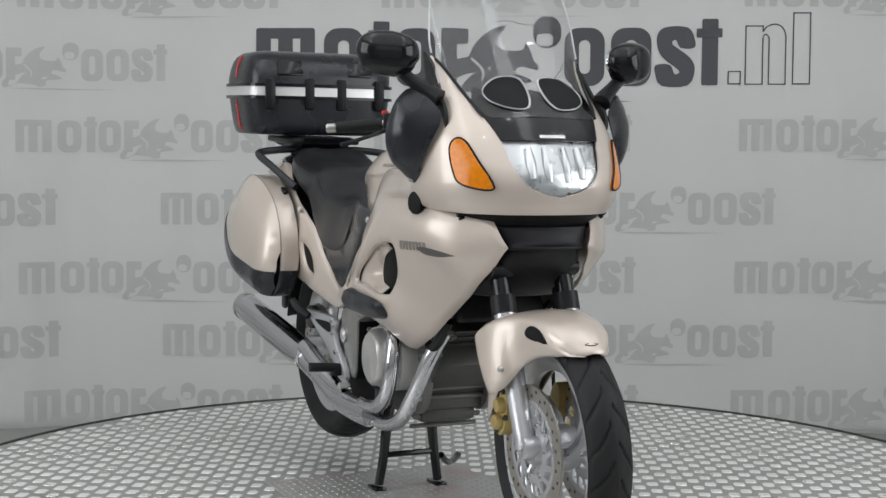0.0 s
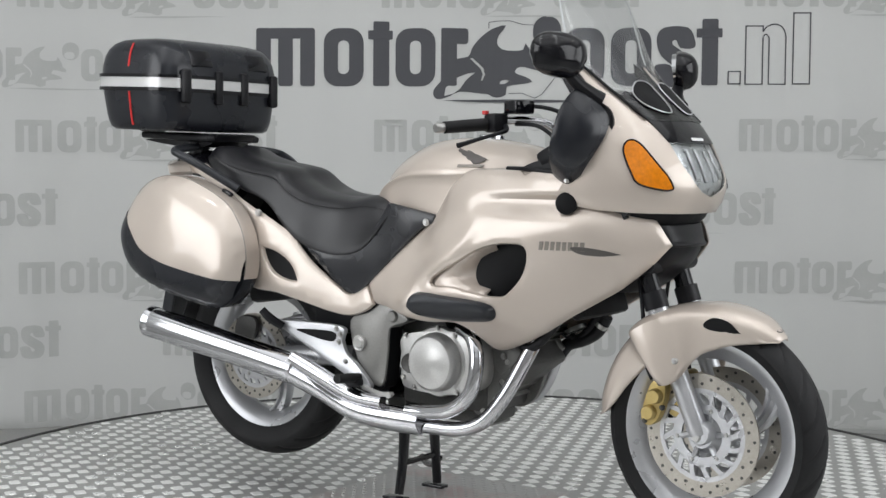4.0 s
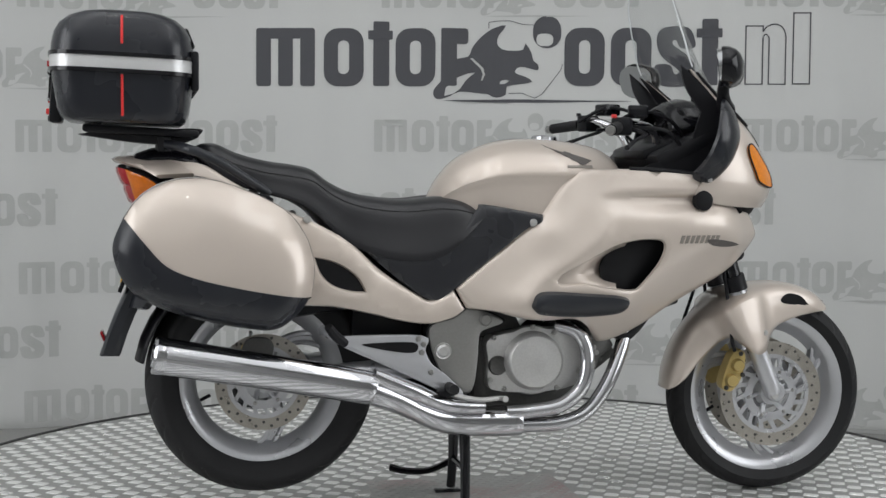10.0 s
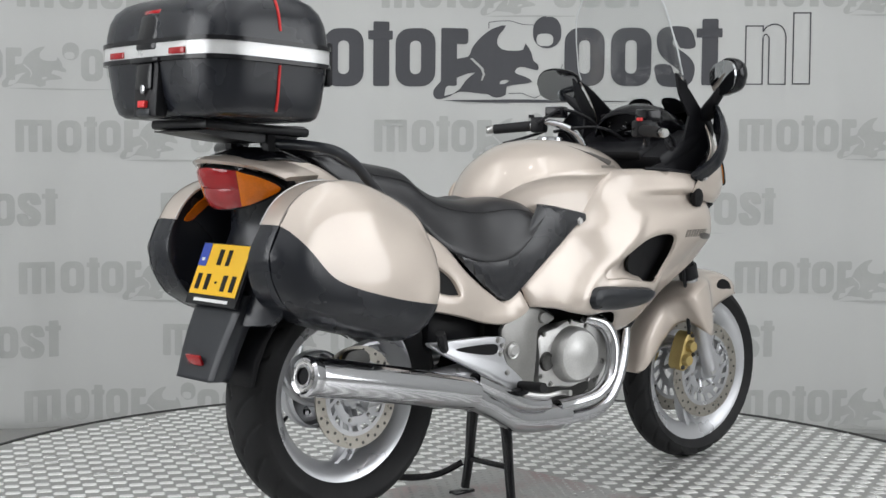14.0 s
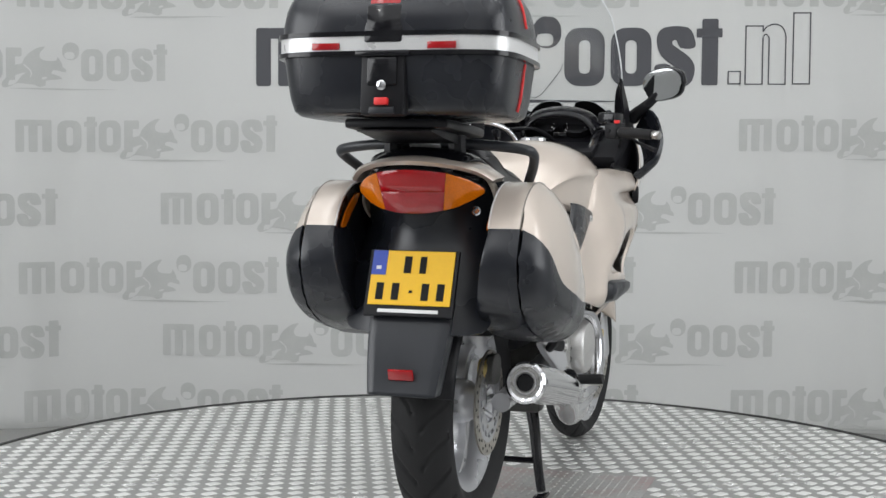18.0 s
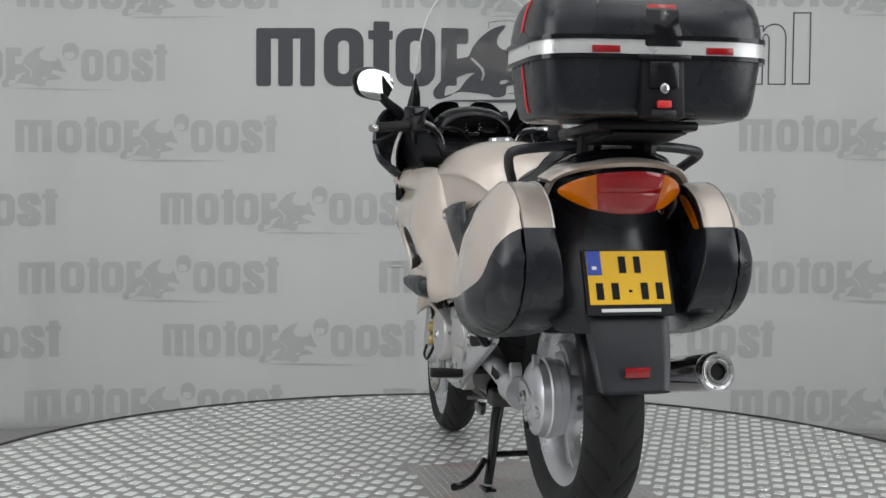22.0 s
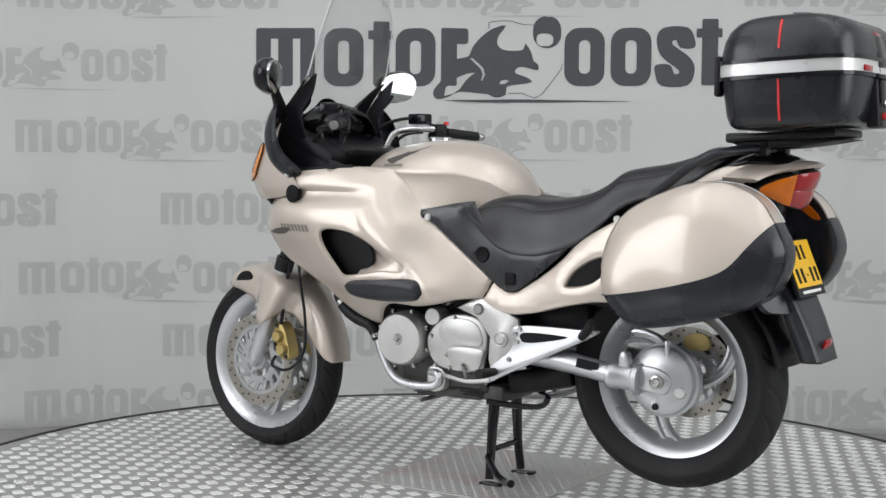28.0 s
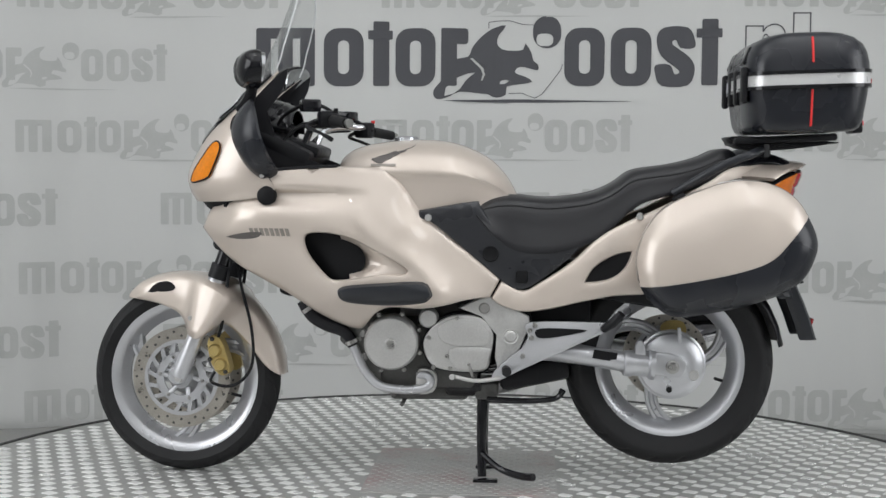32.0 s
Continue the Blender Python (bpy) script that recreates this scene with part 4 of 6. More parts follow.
def tank_and_seat():
    rows = [(-0.150, 0.06, 0.845, 0.80), (-0.132, 0.085, 0.885, 0.80), (-0.105, 0.112, 0.927, 0.80), (-0.057, 0.140, 0.974, 0.80), (0.021, 0.168, 1.012, 0.80), (0.099, 0.186, 1.028, 0.79), (0.193, 0.190, 1.029, 0.79), (0.287, 0.180, 1.018, 0.82), (0.350, 0.162, 1.002, 0.86),
            (0.388, 0.155, 0.975, 0.88), (0.400, 0.135, 0.945, 0.89)]
    rings = []
    for x, w, zt, zb in rows:
        h = zt - zb
        half = [(0.0, zt), (0.28 * w, zt - 0.004), (0.52 * w, zt - 0.018), (0.75 * w, zt - 0.040), (0.92 * w, zt - 0.072), (0.985 * w, zt - 0.42 * h), (0.945 * w, zt - 0.42 * h - 0.016), (0.930 * w, zt - 0.70 * h - 0.01), (0.93 * w, zb)]
        half = rounded(half, 3, False)
        ring = [(x, p[0], p[1]) for p in half] + [(x, -p[0], p[1]) for p in reversed(half[1:])]
        rings.append(ring)
    R = np.array(rings)
    fine = [rounded(R[:, k], 5, False) for k in range(R.shape[1])]
    rings = [[Vector(fine[k][i]) for k in range(len(fine))] for i in range(len(fine[0]))]
    body = list(rows)
    tk = part("fuel_tank", loft(rings), PAINT, bike, "champagne silver fuel tank")
    part("filler_cap", lathe([(0, 0.010), (0.030, 0.010), (0.036, 0.006), (0.038, -0.004)], (0.20, 0, 1.029), (0, 0, 1), 32), CHROME, tk, "round chrome filler cap")
    for s in (1, -1):
        def dep(x, z):
            """The tank's half width at a height."""
            w, zt, zb = (float(np.interp(x, [q[0] for q in body], [q[n] for q in body])) for n in (1, 2, 3))
            prof = [(0.985 * w, zt - 0.42 * (zt - zb)), (0.92 * w, zt - 0.072), (0.75 * w, zt - 0.040), (0.52 * w, zt - 0.018), (0.28 * w, zt - 0.004), (0, zt)]
            return float(np.interp(z, [q[1] for q in prof], [q[0] for q in prof])) + 0.006
        for k in range(5):
            xt, zt = 0.160 + 0.020 * k, 1.014 - 0.0110 * k
            xr, zr = 0.288 - 0.003 * k, 0.970 - 0.0025 * k
            part("wing_stripe", side_sheet([(xt, zt), (xt, zt), (xr, zr), (xr, zr), (xr - 0.004, zr - 0.0022), (xt + 0.018, zt - 0.0135), (xt + 0.008, zt - 0.007)], dep, s, step=0.012, thick=0.001, smooth=2), DARKDECAL, tk, "dark emblem stripe")
        part("badge_bar", side_sheet([(0.290, 0.955), (0.290, 0.955), (0.215, 0.955), (0.215, 0.955), (0.215, 0.948), (0.215, 0.948), (0.290, 0.948), (0.290, 0.948)], dep, s, step=0.02, thick=0.001, smooth=1), GREYDECAL, tk)
    # seat
    rows = [(-0.790, 0.10, 0.995, 0.11, 0.975), (-0.770, 0.125, 1.006, 0.13, 0.962), (-0.733, 0.138, 1.005, 0.145, 0.930), (-0.679, 0.142, 0.981, 0.150, 0.900), (-0.601, 0.142, 0.961, 0.158, 0.876), (-0.524, 0.142, 0.950, 0.164, 0.854), (-0.477, 0.144, 0.938, 0.168, 0.826), (-0.430, 0.148, 0.904, 0.174, 0.782),
            (-0.368, 0.150, 0.876, 0.180, 0.737), (-0.290, 0.150, 0.862, 0.186, 0.711), (-0.212, 0.146, 0.858, 0.186, 0.700), (-0.134, 0.150, 0.866, 0.184, 0.711), (-0.075, 0.156, 0.862, 0.186, 0.752), (-0.030, 0.152, 0.850, 0.186, 0.800), (-0.008, 0.145, 0.842, 0.180, 0.822)]
    rings = []
    for x, w, zt, wb, zb in rows:
        half = rounded([(0, zt - 0.004), (0.45 * w, zt), (0.80 * w, zt - 0.008), (w, zt - 0.032), (w + (wb - w) * 0.5, zt - 0.032 - (zt - 0.032 - zb) * 0.5), (wb, zb), (wb - 0.008, zb - 0.006)], 3, False)
        rings.append([(x, p[0], p[1]) for p in half] + [(x, -p[0], p[1]) for p in reversed(half[1:])])
    R = np.array(rings)
    fine = [rounded(R[:, k], 4, False) for k in range(R.shape[1])]
    rings = [[Vector(fine[k][i]) for k in range(len(fine))] for i in range(len(fine[0]))]
    st = part("seat", loft(rings), SEATM, bike, "dark grey vinyl dual seat")
    n = len(rings[0])
    for s in (1, -1):
        edge = [rings[i][9] if s > 0 else rings[i][n - 9] for i in range(4, len(rings) - 4, 2)]
        part("piping", tube([p + Vector((0, s * 0.0005, 0)) for p in edge], 0.0018, 6, 2), SEATM, st, "seat edge piping")


tank_and_seat()

PAN_OUT = [(-0.972, 0.813), (-0.936, 0.864), (-0.880, 0.899), (-0.813, 0.914), (-0.740, 0.908), (-0.667, 0.884), (-0.608, 0.858), (-0.557, 0.826), (-0.522, 0.782), (-0.500, 0.735), (-0.490, 0.676), (-0.500, 0.612), (-0.540, 0.556), (-0.593, 0.523),
           (-0.667, 0.527), (-0.755, 0.544), (-0.862, 0.574), (-0.928, 0.606), (-0.964, 0.636), (-0.992, 0.688), (-1.000, 0.747)]
PAN_CUT = [(-0.973, 0.812), (-0.920, 0.749), (-0.868, 0.694), (-0.795, 0.663), (-0.677, 0.634), (-0.575, 0.616), (-0.500, 0.606)]
PAN_H = tps([(-0.75, 0.90, 0.300), (-0.6, 0.85, 0.285), (-0.9, 0.86, 0.300), (-0.75, 0.82, 0.332), (-0.75, 0.72, 0.346), (-0.75, 0.62, 0.348), (-0.7, 0.54, 0.325), (-0.55, 0.70, 0.325), (-0.53, 0.60, 0.335), (-0.95, 0.75, 0.325), (-0.93, 0.65, 0.330), (-0.60, 0.78, 0.318)])


SEAM = 0.266


def inner_face(x, z):
    """Half width of the pannier's inner face: closer in at the rear and towards the bottom."""
    rear = min(1.0, max(0.0, (-0.58 - x) / 0.22))
    return 0.203 - rear * (0.014 + 0.034 * min(1.0, max(0.0, (0.80 - z) / 0.20)))


def pannier(s):
    loop = np.array(rounded(PAN_OUT, 5))
    root = new("pannier")
    root.parent = bike
    tagged(root, "champagne silver pannier with a black lower shell")

    def place(off):
        def fn(a, b, d):
            e = edge_distance(np.array((a, b)), [loop])
            k = max(0.0, 1 - e / 0.07)
            return (a, s * (SEAM + off + (PAN_H(a, b) - SEAM) * math.sqrt(max(0, 1 - k * k))), b)
        return fn
    cut = rounded(PAN_CUT, 4, False)
    up = [(p[0], p[1]) for p in reversed(cut)]
    upper = [tuple(p) for p in up] + [tuple(p) for p in rounded(PAN_OUT[:12], 4, False)[1:-1]]
    lower = [tuple(p) for p in cut] + [tuple(p) for p in rounded(PAN_OUT[11:] + PAN_OUT[:1], 4, False)[1:-1]]
    inw = lambda c: Vector((0, -s, 0))
    part("lid", sheet(upper, place(0.0), step=0.016, thick=0.005, inward=inw, smooth=1), PAINT, root, "champagne silver pannier lid")
    part("lower_shell", sheet(lower, place(0.003), step=0.016, thick=0.005, inward=inw, smooth=1), PANB, root, "black pannier shell")
    # inner half, towards the machine
    inner = [tuple(p) for p in rounded(PAN_OUT, 4)]
    c = np.mean(loop, axis=0)
    rings = []
    for f, k in ((0.0, 1.0), (0.03, 1.004), (0.3, 1.005), (0.6, 1.005), (0.9, 1.003), (0.97, 0.998), (1.0, 0.985), (1.0, 0.9)):
        rings.append([(c[0] + (x - c[0]) * k, s * (SEAM + (inner_face(x, z) - SEAM) * f), c[1] + (z - c[1]) * k) for x, z in inner])
    cx_, cz_ = [p[0] for p in PAN_CUT], [p[1] for p in PAN_CUT]
    for nm, mt, up_, lab in (("inner_lid", PAINT, True, "champagne silver inner edge of the lid"), ("inner_shell", PANB, False, "black inner pannier shell")):
        bm = loft(rings)
        kill = []
        for f in bm.faces:
            q = f.calc_center_median()
            high = q.z > np.interp(q.x, cx_, cz_) and abs(q.y) > inner_face(q.x, q.z) + 0.001 and edge_distance(np.array((q.x, q.z)), [loop]) < 0.008
            if high != up_:
                kill.append(f)
        bmesh.ops.delete(bm, geom=kill, context="FACES")
        part(nm, bm, mt, root, lab)
    seam = [(p[0], s * SEAM, p[1]) for p in loop[:55]]
    part("seam_seal", tube(seam[::3], 0.002, 6, 2), GREYDECAL, root)
    part("inner_piping", tube([(p[0], s * (inner_face(p[0], p[1]) + 0.001), p[1]) for p in loop[:24:3]], 0.0022, 6, 2), SILVERBAND, root, "bright piping along the lid's inner edge")
    part("carrying_latch", block((0.040, 0.016, 0.018), (-0.612, s * 0.215, 0.862), (0, 24, 0), 0.005), GLOSSB, root, "black pannier latch")


pannier(1)
pannier(-1)


def case_ring(z, kx, ky, n=72, grow=0.0):
    """One level of the top case: a rounded box, fuller at the front."""
    out = []
    for i in range(n):
        a = 2 * math.pi * i / n
        c, s = math.cos(a), math.sin(a)
        x = -0.965 + ((0.196 if c < 0 else 0.176) * kx + grow) * math.copysign(abs(c) ** 0.42, c)
        y = (0.281 * ky + grow) * math.copysign(abs(s) ** 0.40, s)
        out.append((x, y, z - 0.035 * (x + 0.96)))
    return out


def top_case():
    root = new("top_case")
    root.parent = bike
    tagged(root, "black top case with a silver band and red piping")
    low = [(1.054, 0.46, 0.72), (1.0555, 0.79, 0.865), (1.064, 0.86, 0.905), (1.084, 0.905, 0.925), (1.096, 0.918, 0.935), (1.115, 0.932, 0.945), (1.16, 0.965, 0.965), (1.190, 0.98, 0.98)]
    top = [(1.217, 0.985, 0.985), (1.250, 0.978, 0.978), (1.280, 0.945, 0.958), (1.303, 0.88, 0.933), (1.322, 0.76, 0.895), (1.334, 0.60, 0.835), (1.341, 0.40, 0.70), (1.343, 0.16, 0.5)]
    lo = part("lower_shell", loft([case_ring(*r) for r in low]), PANB, root, "black lower shell")
    li = part("lid", loft([case_ring(*r) for r in top]), PANB, root, "black lid")
    part("band", loft([case_ring(z, k, k) for z, k in ((1.187, 0.97), (1.187, 1.0), (1.218, 1.0), (1.218, 0.97))]), SILVERBAND, root, "silver reflective band")
    for z in (1.182, 1.223):
        part("band_edge", loft([case_ring(zz, k, k) for zz, k in ((z - 0.006, 0.975), (z - 0.005, 1.016), (z + 0.005, 1.016), (z + 0.006, 0.975))]), GLOSSB, root)

    def flank(levels, x, off):
        out = []
        for z, kx, ky in levels:
            ry = (0.281 * ky) * max(0.0, 1 - (abs(x + 0.965) / (0.196 * kx)) ** (1 / 0.42)) ** 0.40 if abs(x + 0.965) < 0.196 * kx else 0
            out.append((x, ry + off, z - 0.035 * (x + 0.96)))
        return out
    for s in (1, -1):
        p = [(x, s * y, z) for x, y, z in flank(top[1:5], -0.975, 0.001)]
        part("piping", tube(p, 0.0035, 6, 3), REDTRIM, root, "red piping")
        p = [(x, s * y, z) for x, y, z in flank([(1.070, 0.875, 0.912)] + low[3:7] + [(1.174, 0.972, 0.972)], -0.975, 0.001)]
        part("piping", tube(p, 0.0035, 6, 3), REDTRIM, root, "red piping")
        # size mark on the band
        cu = bpy.data.curves.new("size_mark", "FONT")
        cu.body, cu.size, cu.extrude, cu.shear = "E 45", 0.024, 0.0006, 0.2
        t = new("size_text", cu)
        bpy.context.view_layer.update()
        me = bpy.data.meshes.new_from_object(t.evaluated_get(bpy.context.evaluated_depsgraph_get()))
        bpy.data.objects.remove(t)
        ob = new("size_mark", me)
        me.materials.append(REDTRIM)
        ob.parent = root
        ob.matrix_basis = pose(-0.935, s * 0.2665, 1.192, 90, 0, 0) if s < 0 else pose(-0.885, 0.2665, 1.192, 90, 0, 180)
        tagged(ob, "red size mark reading E 45")
        # hinge blocks and clasps at the front
        for y in (0.060, 0.205):
            h = part("hinge", block((0.020, 0.036, 0.105), (-0.793, s * y, 1.188), (0, 0, 0), 0.008), BLACK, root, "black hinge block")
        part("front_pad", block((0.012, 0.095, 0.055), (-0.806, s * 0.130, 1.275), (0, -22, 0), 0.005), GLOSSB, root)
        # reflectors on the band's back
        part("band_reflector", block((0.006, 0.066, 0.015), (-1.1605, s * 0.135, 1.2040), bev=0.002), REDLENS, root, "red reflector strip")
    # lock column at the back
    c = part("lock_column", block((0.034, 0.105, 0.172), (-1.146, 0, 1.142), (0, 4, 0), 0.008), BLACK, root, "black lock column")
    part("lock_bridge", block((0.034, 0.128, 0.014), (-1.153, 0, 1.188), (0, 0, 0), 0.005), GLOSSB, c)
    part("lid_column", block((0.030, 0.092, 0.085), (-1.143, 0, 1.250), (0, 12, 0), 0.008), GLOSSB, c)
    part("lock_flap", block((0.010, 0.070, 0.060), (-1.164, 0, 1.150), (0, 3, 0), 0.004), GLOSSB, c, "gloss black lock flap")
    part("lock_cylinder", lathe([(0, 0.004), (0.008, 0.004), (0.011, 0.002), (0.011, -0.010)], (-1.170, 0, 1.121), (-1, 0, 0), 20), CHROME, c, "round chrome lock")
    part("release_button", block((0.014, 0.032, 0.016), (-1.170, 0, 1.087), (0, 4, 0), bev=0.003), REDTRIM, c, "red release button")
    part("release_grip", block((0.012, 0.060, 0.016), (-1.166, 0, 1.068), bev=0.004), SATIN, c)
    part("stop_reflector", block((0.016, 0.078, 0.030), (-1.139, 0, 1.290), (0, 26, 0), 0.005), REDLENS, root, "dark red lid reflector")
    return root


TC = top_case()

CX = [(0.78, 0.79), (0.80, 0.805), (0.833, 0.838), (0.86, 0.856), (0.90, 0.868), (0.93, 0.864), (0.955, 0.853), (1.0, 0.830), (1.03, 0.812), (1.06, 0.790), (1.10, 0.752), (1.15, 0.700), (1.20, 0.658), (1.255, 0.625), (1.35, 0.580), (1.43, 0.550), (1.52, 0.530)]
CW = [(0.78, 0.150), (0.80, 0.175), (0.833, 0.205), (0.86, 0.228), (0.90, 0.238), (0.95, 0.240), (1.016, 0.236), (1.06, 0.230), (1.10, 0.222), (1.15, 0.212), (1.19, 0.206), (1.255, 0.200), (1.351, 0.190), (1.43, 0.178), (1.52, 0.14)]
CB = [(0.78, 0.56), (0.90, 0.55), (1.016, 0.55), (1.10, 0.53), (1.19, 0.50), (1.30, 0.50), (1.43, 0.47), (1.52, 0.46)]


def along(table, z):
    return float(np.interp(z, [t[0] for t in table], [t[1] for t in table]))


def nose(a, z, off=0.0):
    """The cowl and screen surface: a in degrees round from straight ahead, z height."""
    xf, w, xb = along(CX, z), along(CW, z) + off, along(CB, z)
    t = radians(a)
    return Vector((xb + (xf + off - xb) * math.cos(t), w * math.sin(t), z))


def nose_sheet(outline, off=0.0, thick=0.004, step=0.02, holes=(), smooth=5):
    K = 0.0045  # degrees to outline units, so that the grid is even
    o2 = [(a * K, z) for a, z in outline]
    h2 = [[(a * K, z) for a, z in h] for h in holes]
    return sheet(o2, lambda a, z, d: nose(a / K, z, off), holes=h2, step=step, thick=thick, inward=lambda c: Vector((0.5, 0, 1.0)) - Vector((c.x, c.y, 1.0)), smooth=smooth)


def mir(o):
    return o + [(-a, z) for a, z in reversed(o)]


def front():
    edge = [(21.5, 1.010), (21.5, 1.010), (18.8, 0.9575), (13.8, 0.9185), (8.5, 0.8895), (2.4, 0.8785)]
    lamp = mir(edge)
    ind = [(47, 1.0165), (51.3, 0.994), (50.4, 0.943), (47.5, 0.912), (37.3, 0.8975), (30.0, 0.8965), (29.5, 0.911), (35.5, 0.9635), (41.4, 1.010)]
    rim = [(84, 0.915), (78, 0.955), (67, 1.01), (58, 1.075), (55, 1.12), (57, 1.17), (61, 1.205), (65, 1.222), (61, 1.218), (49.5, 1.184), (38.5, 1.126), (29, 1.066)] + edge
    c = part("nose_cowl", nose_sheet(rim + [(0, 0.8775)] + [(-a, z) for a, z in reversed(rim)]
                                     + [(-88, 0.87), (-75, 0.85), (-60, 0.842), (-40, 0.838), (0, 0.836), (40, 0.838), (60, 0.842), (75, 0.85), (88, 0.87)]), PAINT, bike, "champagne silver nose cowl")
    part("cowl_lining", nose_sheet(rim + [(0, 0.8775)] + [(-a, z) for a, z in reversed(rim)]
                                   + [(-88, 0.87), (-75, 0.85), (-60, 0.842), (-40, 0.838), (0, 0.836), (40, 0.838), (60, 0.842), (75, 0.85), (88, 0.87)], -0.007, 0.002), BLACK, bike, "black lining of the cowl")
    h = part("headlight", nose_sheet(lamp, -0.010, 0.004, step=0.012), REFLECT, bike, "clear headlight with chrome reflector")
    part("lens", nose_sheet(lamp, 0.001, 0.003), LENS, h, "clear lens")
    part("bulb_shield", lathe([(0, 0.02), (0.014, 0.018), (0.020, 0.0), (0.020, -0.03)], (0.822, 0, 0.948), (1, 0, 0), 24), CHROME, h)
    for y in (-0.048, -0.024, 0.024, 0.048):
        zb, zt = 0.905 + 0.35 * abs(y), 0.995
        part("reflector_flute", tube([nose(math.degrees(y * 3.6), z, -0.0065) for z in (zb, (zb + zt) / 2, zt)], [0.004, 0.006, 0.004], 8, 3), REFLECT, h)
    part("reflector_shelf", nose_sheet(mir([(16, 0.9475), (16, 0.9425)]), -0.006, 0.006, step=0.02, smooth=1), REFLECT, h)
    part("black_band", nose_sheet(mir([(28.5, 1.070), (28.5, 1.070), (22.0, 1.0125), (22.0, 1.0125)]) + [(-15, 1.069), (0, 1.068), (15, 1.069)], 0.002, 0.006), GLOSSB, bike, "gloss black panel above the headlight")
    part("badge_bar", nose_sheet([(6, 1.019), (6, 1.019), (-6, 1.019), (-6, 1.019), (-6, 1.026), (-6, 1.026), (6, 1.026), (6, 1.026)], 0.005, 0.001, step=0.01, smooth=1), WHITEM, bike)
    for s in (1, -1):
        part("front_indicator", nose_sheet([(s * a, z) for a, z in ind], 0.006, 0.008, step=0.012), AMBER, bike, "amber front indicator")
        o2 = rounded([(s * a, z) for a, z in ind], 4)
        part("indicator_gasket", tube([nose(p[0], p[1], 0.005) for p in o2] + [nose(o2[0][0], o2[0][1], 0.005)], 0.0026, 6, 1), INK_SHADE, bike, "black indicator gasket")
    # grille and chin: a slatted mouth, a gloss band and the black shell that sweeps back under it
    g = part("grille", nose_sheet(mir([(50, 0.842), (56, 0.835), (54, 0.806), (40, 0.797)]), -0.014, 0.006), INK_SHADE, bike, "black slatted grille under the nose")
    for k in range(4):
        z = 0.804 + 0.0095 * k
        part("slat", nose_sheet(mir([(52, z + 0.003), (54, z - 0.003)]), 0.003, 0.016, step=0.03, smooth=1), BLACK, g)

    def shell(rows, nm, mt, lab):
        rings = [[(xb + (xf - xb) * math.cos(a) ** 0.8, w * math.copysign(abs(math.sin(a)) ** 0.75, a), z) for a in (math.pi / 2 * (k / 12 - 1) for k in range(25))] for xf, xb, w, z in rows]
        R = np.array(rings)
        fine = [rounded(R[:, k], 4, False) for k in range(R.shape[1])]
        ob = part(nm, loft([[Vector(fine[k][i]) for k in range(len(fine))] for i in range(len(fine[0]))], closed=False), mt, bike, lab)
        md = ob.modifiers.new("thickness", "SOLIDIFY")
        md.thickness, md.offset = 0.004, -1
    shell([(0.800, 0.66, 0.112, 0.808), (0.808, 0.66, 0.104, 0.790), (0.818, 0.67, 0.088, 0.768), (0.829, 0.68, 0.080, 0.758), (0.826, 0.68, 0.080, 0.752)], "chin_band", BLACK, "black chin band")
    shell([(0.822, 0.56, 0.082, 0.756), (0.812, 0.55, 0.094, 0.735), (0.792, 0.53, 0.104, 0.708), (0.762, 0.50, 0.110, 0.680), (0.725, 0.47, 0.108, 0.652), (0.69, 0.45, 0.100, 0.630)], "chin_shell", BLACK, "satin black shell under the nose")
    rings = []
    for x, w, z0, z1 in ((0.70, 0.09, 0.80, 0.72), (0.66, 0.110, 0.81, 0.69), (0.60, 0.155, 0.82, 0.655), (0.5, 0.185, 0.82, 0.60), (0.4, 0.180, 0.80, 0.545)):
        rings.append([(x, w * math.copysign(abs(math.cos(a)) ** 0.6, math.cos(a)), (z0 + z1) / 2 + (z0 - z1) / 2 * math.copysign(abs(math.sin(a)) ** 0.6, math.sin(a))) for a in (2 * math.pi * k / 28 for k in range(28))])
    part("inner_fairing", loft(rings), BLACK, bike, "black inner fairing")
    # windscreen
    half = [(29, 1.071), (38.5, 1.132), (49.5, 1.190), (56, 1.214), (62.5, 1.230), (65.3, 1.279), (64, 1.365), (61, 1.43), (52, 1.490), (30, 1.508)]
    scr = half + [(0, 1.512)] + [(-a, z) for a, z in reversed(half)] + [(0, 1.070)]
    part("screen_base", nose_sheet(mir([(28.5, 1.072), (34, 1.105), (31, 1.140), (20, 1.128), (9, 1.120)]) + [(0, 1.0705)], 0.0015, 0.0015, step=0.02), SMOKE, bike, "smoked base of the windscreen")
    part("windscreen", nose_sheet(scr, 0.004, 0.003, step=0.02), SCREEN, bike, "clear acrylic touring windscreen")
    lip = [nose(p[0], p[1], 0.004) for p in rounded(half[4:] + [(0, 1.512)] + [(-q, z) for q, z in reversed(half[4:])], 4, False)]
    part("screen_edge", tube(lip, 0.0024, 6, 1), EDGEM, bike, "bright polished edge of the windscreen")
    for s in (1, -1):
        part("screen_gasket", tube([nose(s * p[0], p[1], 0.006) for p in rounded([(29, 1.070), (38.5, 1.130), (49.5, 1.187), (58, 1.214)], 4, False)], 0.004, 6, 1), BLACK, bike, "black screen gasket")
        vent = [(s * a, z) for a, z in ((25.2, 1.134), (18.4, 1.1585), (10.5, 1.1705), (5.2, 1.161), (4.6, 1.122), (7.2, 1.0905), (13.5, 1.0915), (23, 1.1085))]
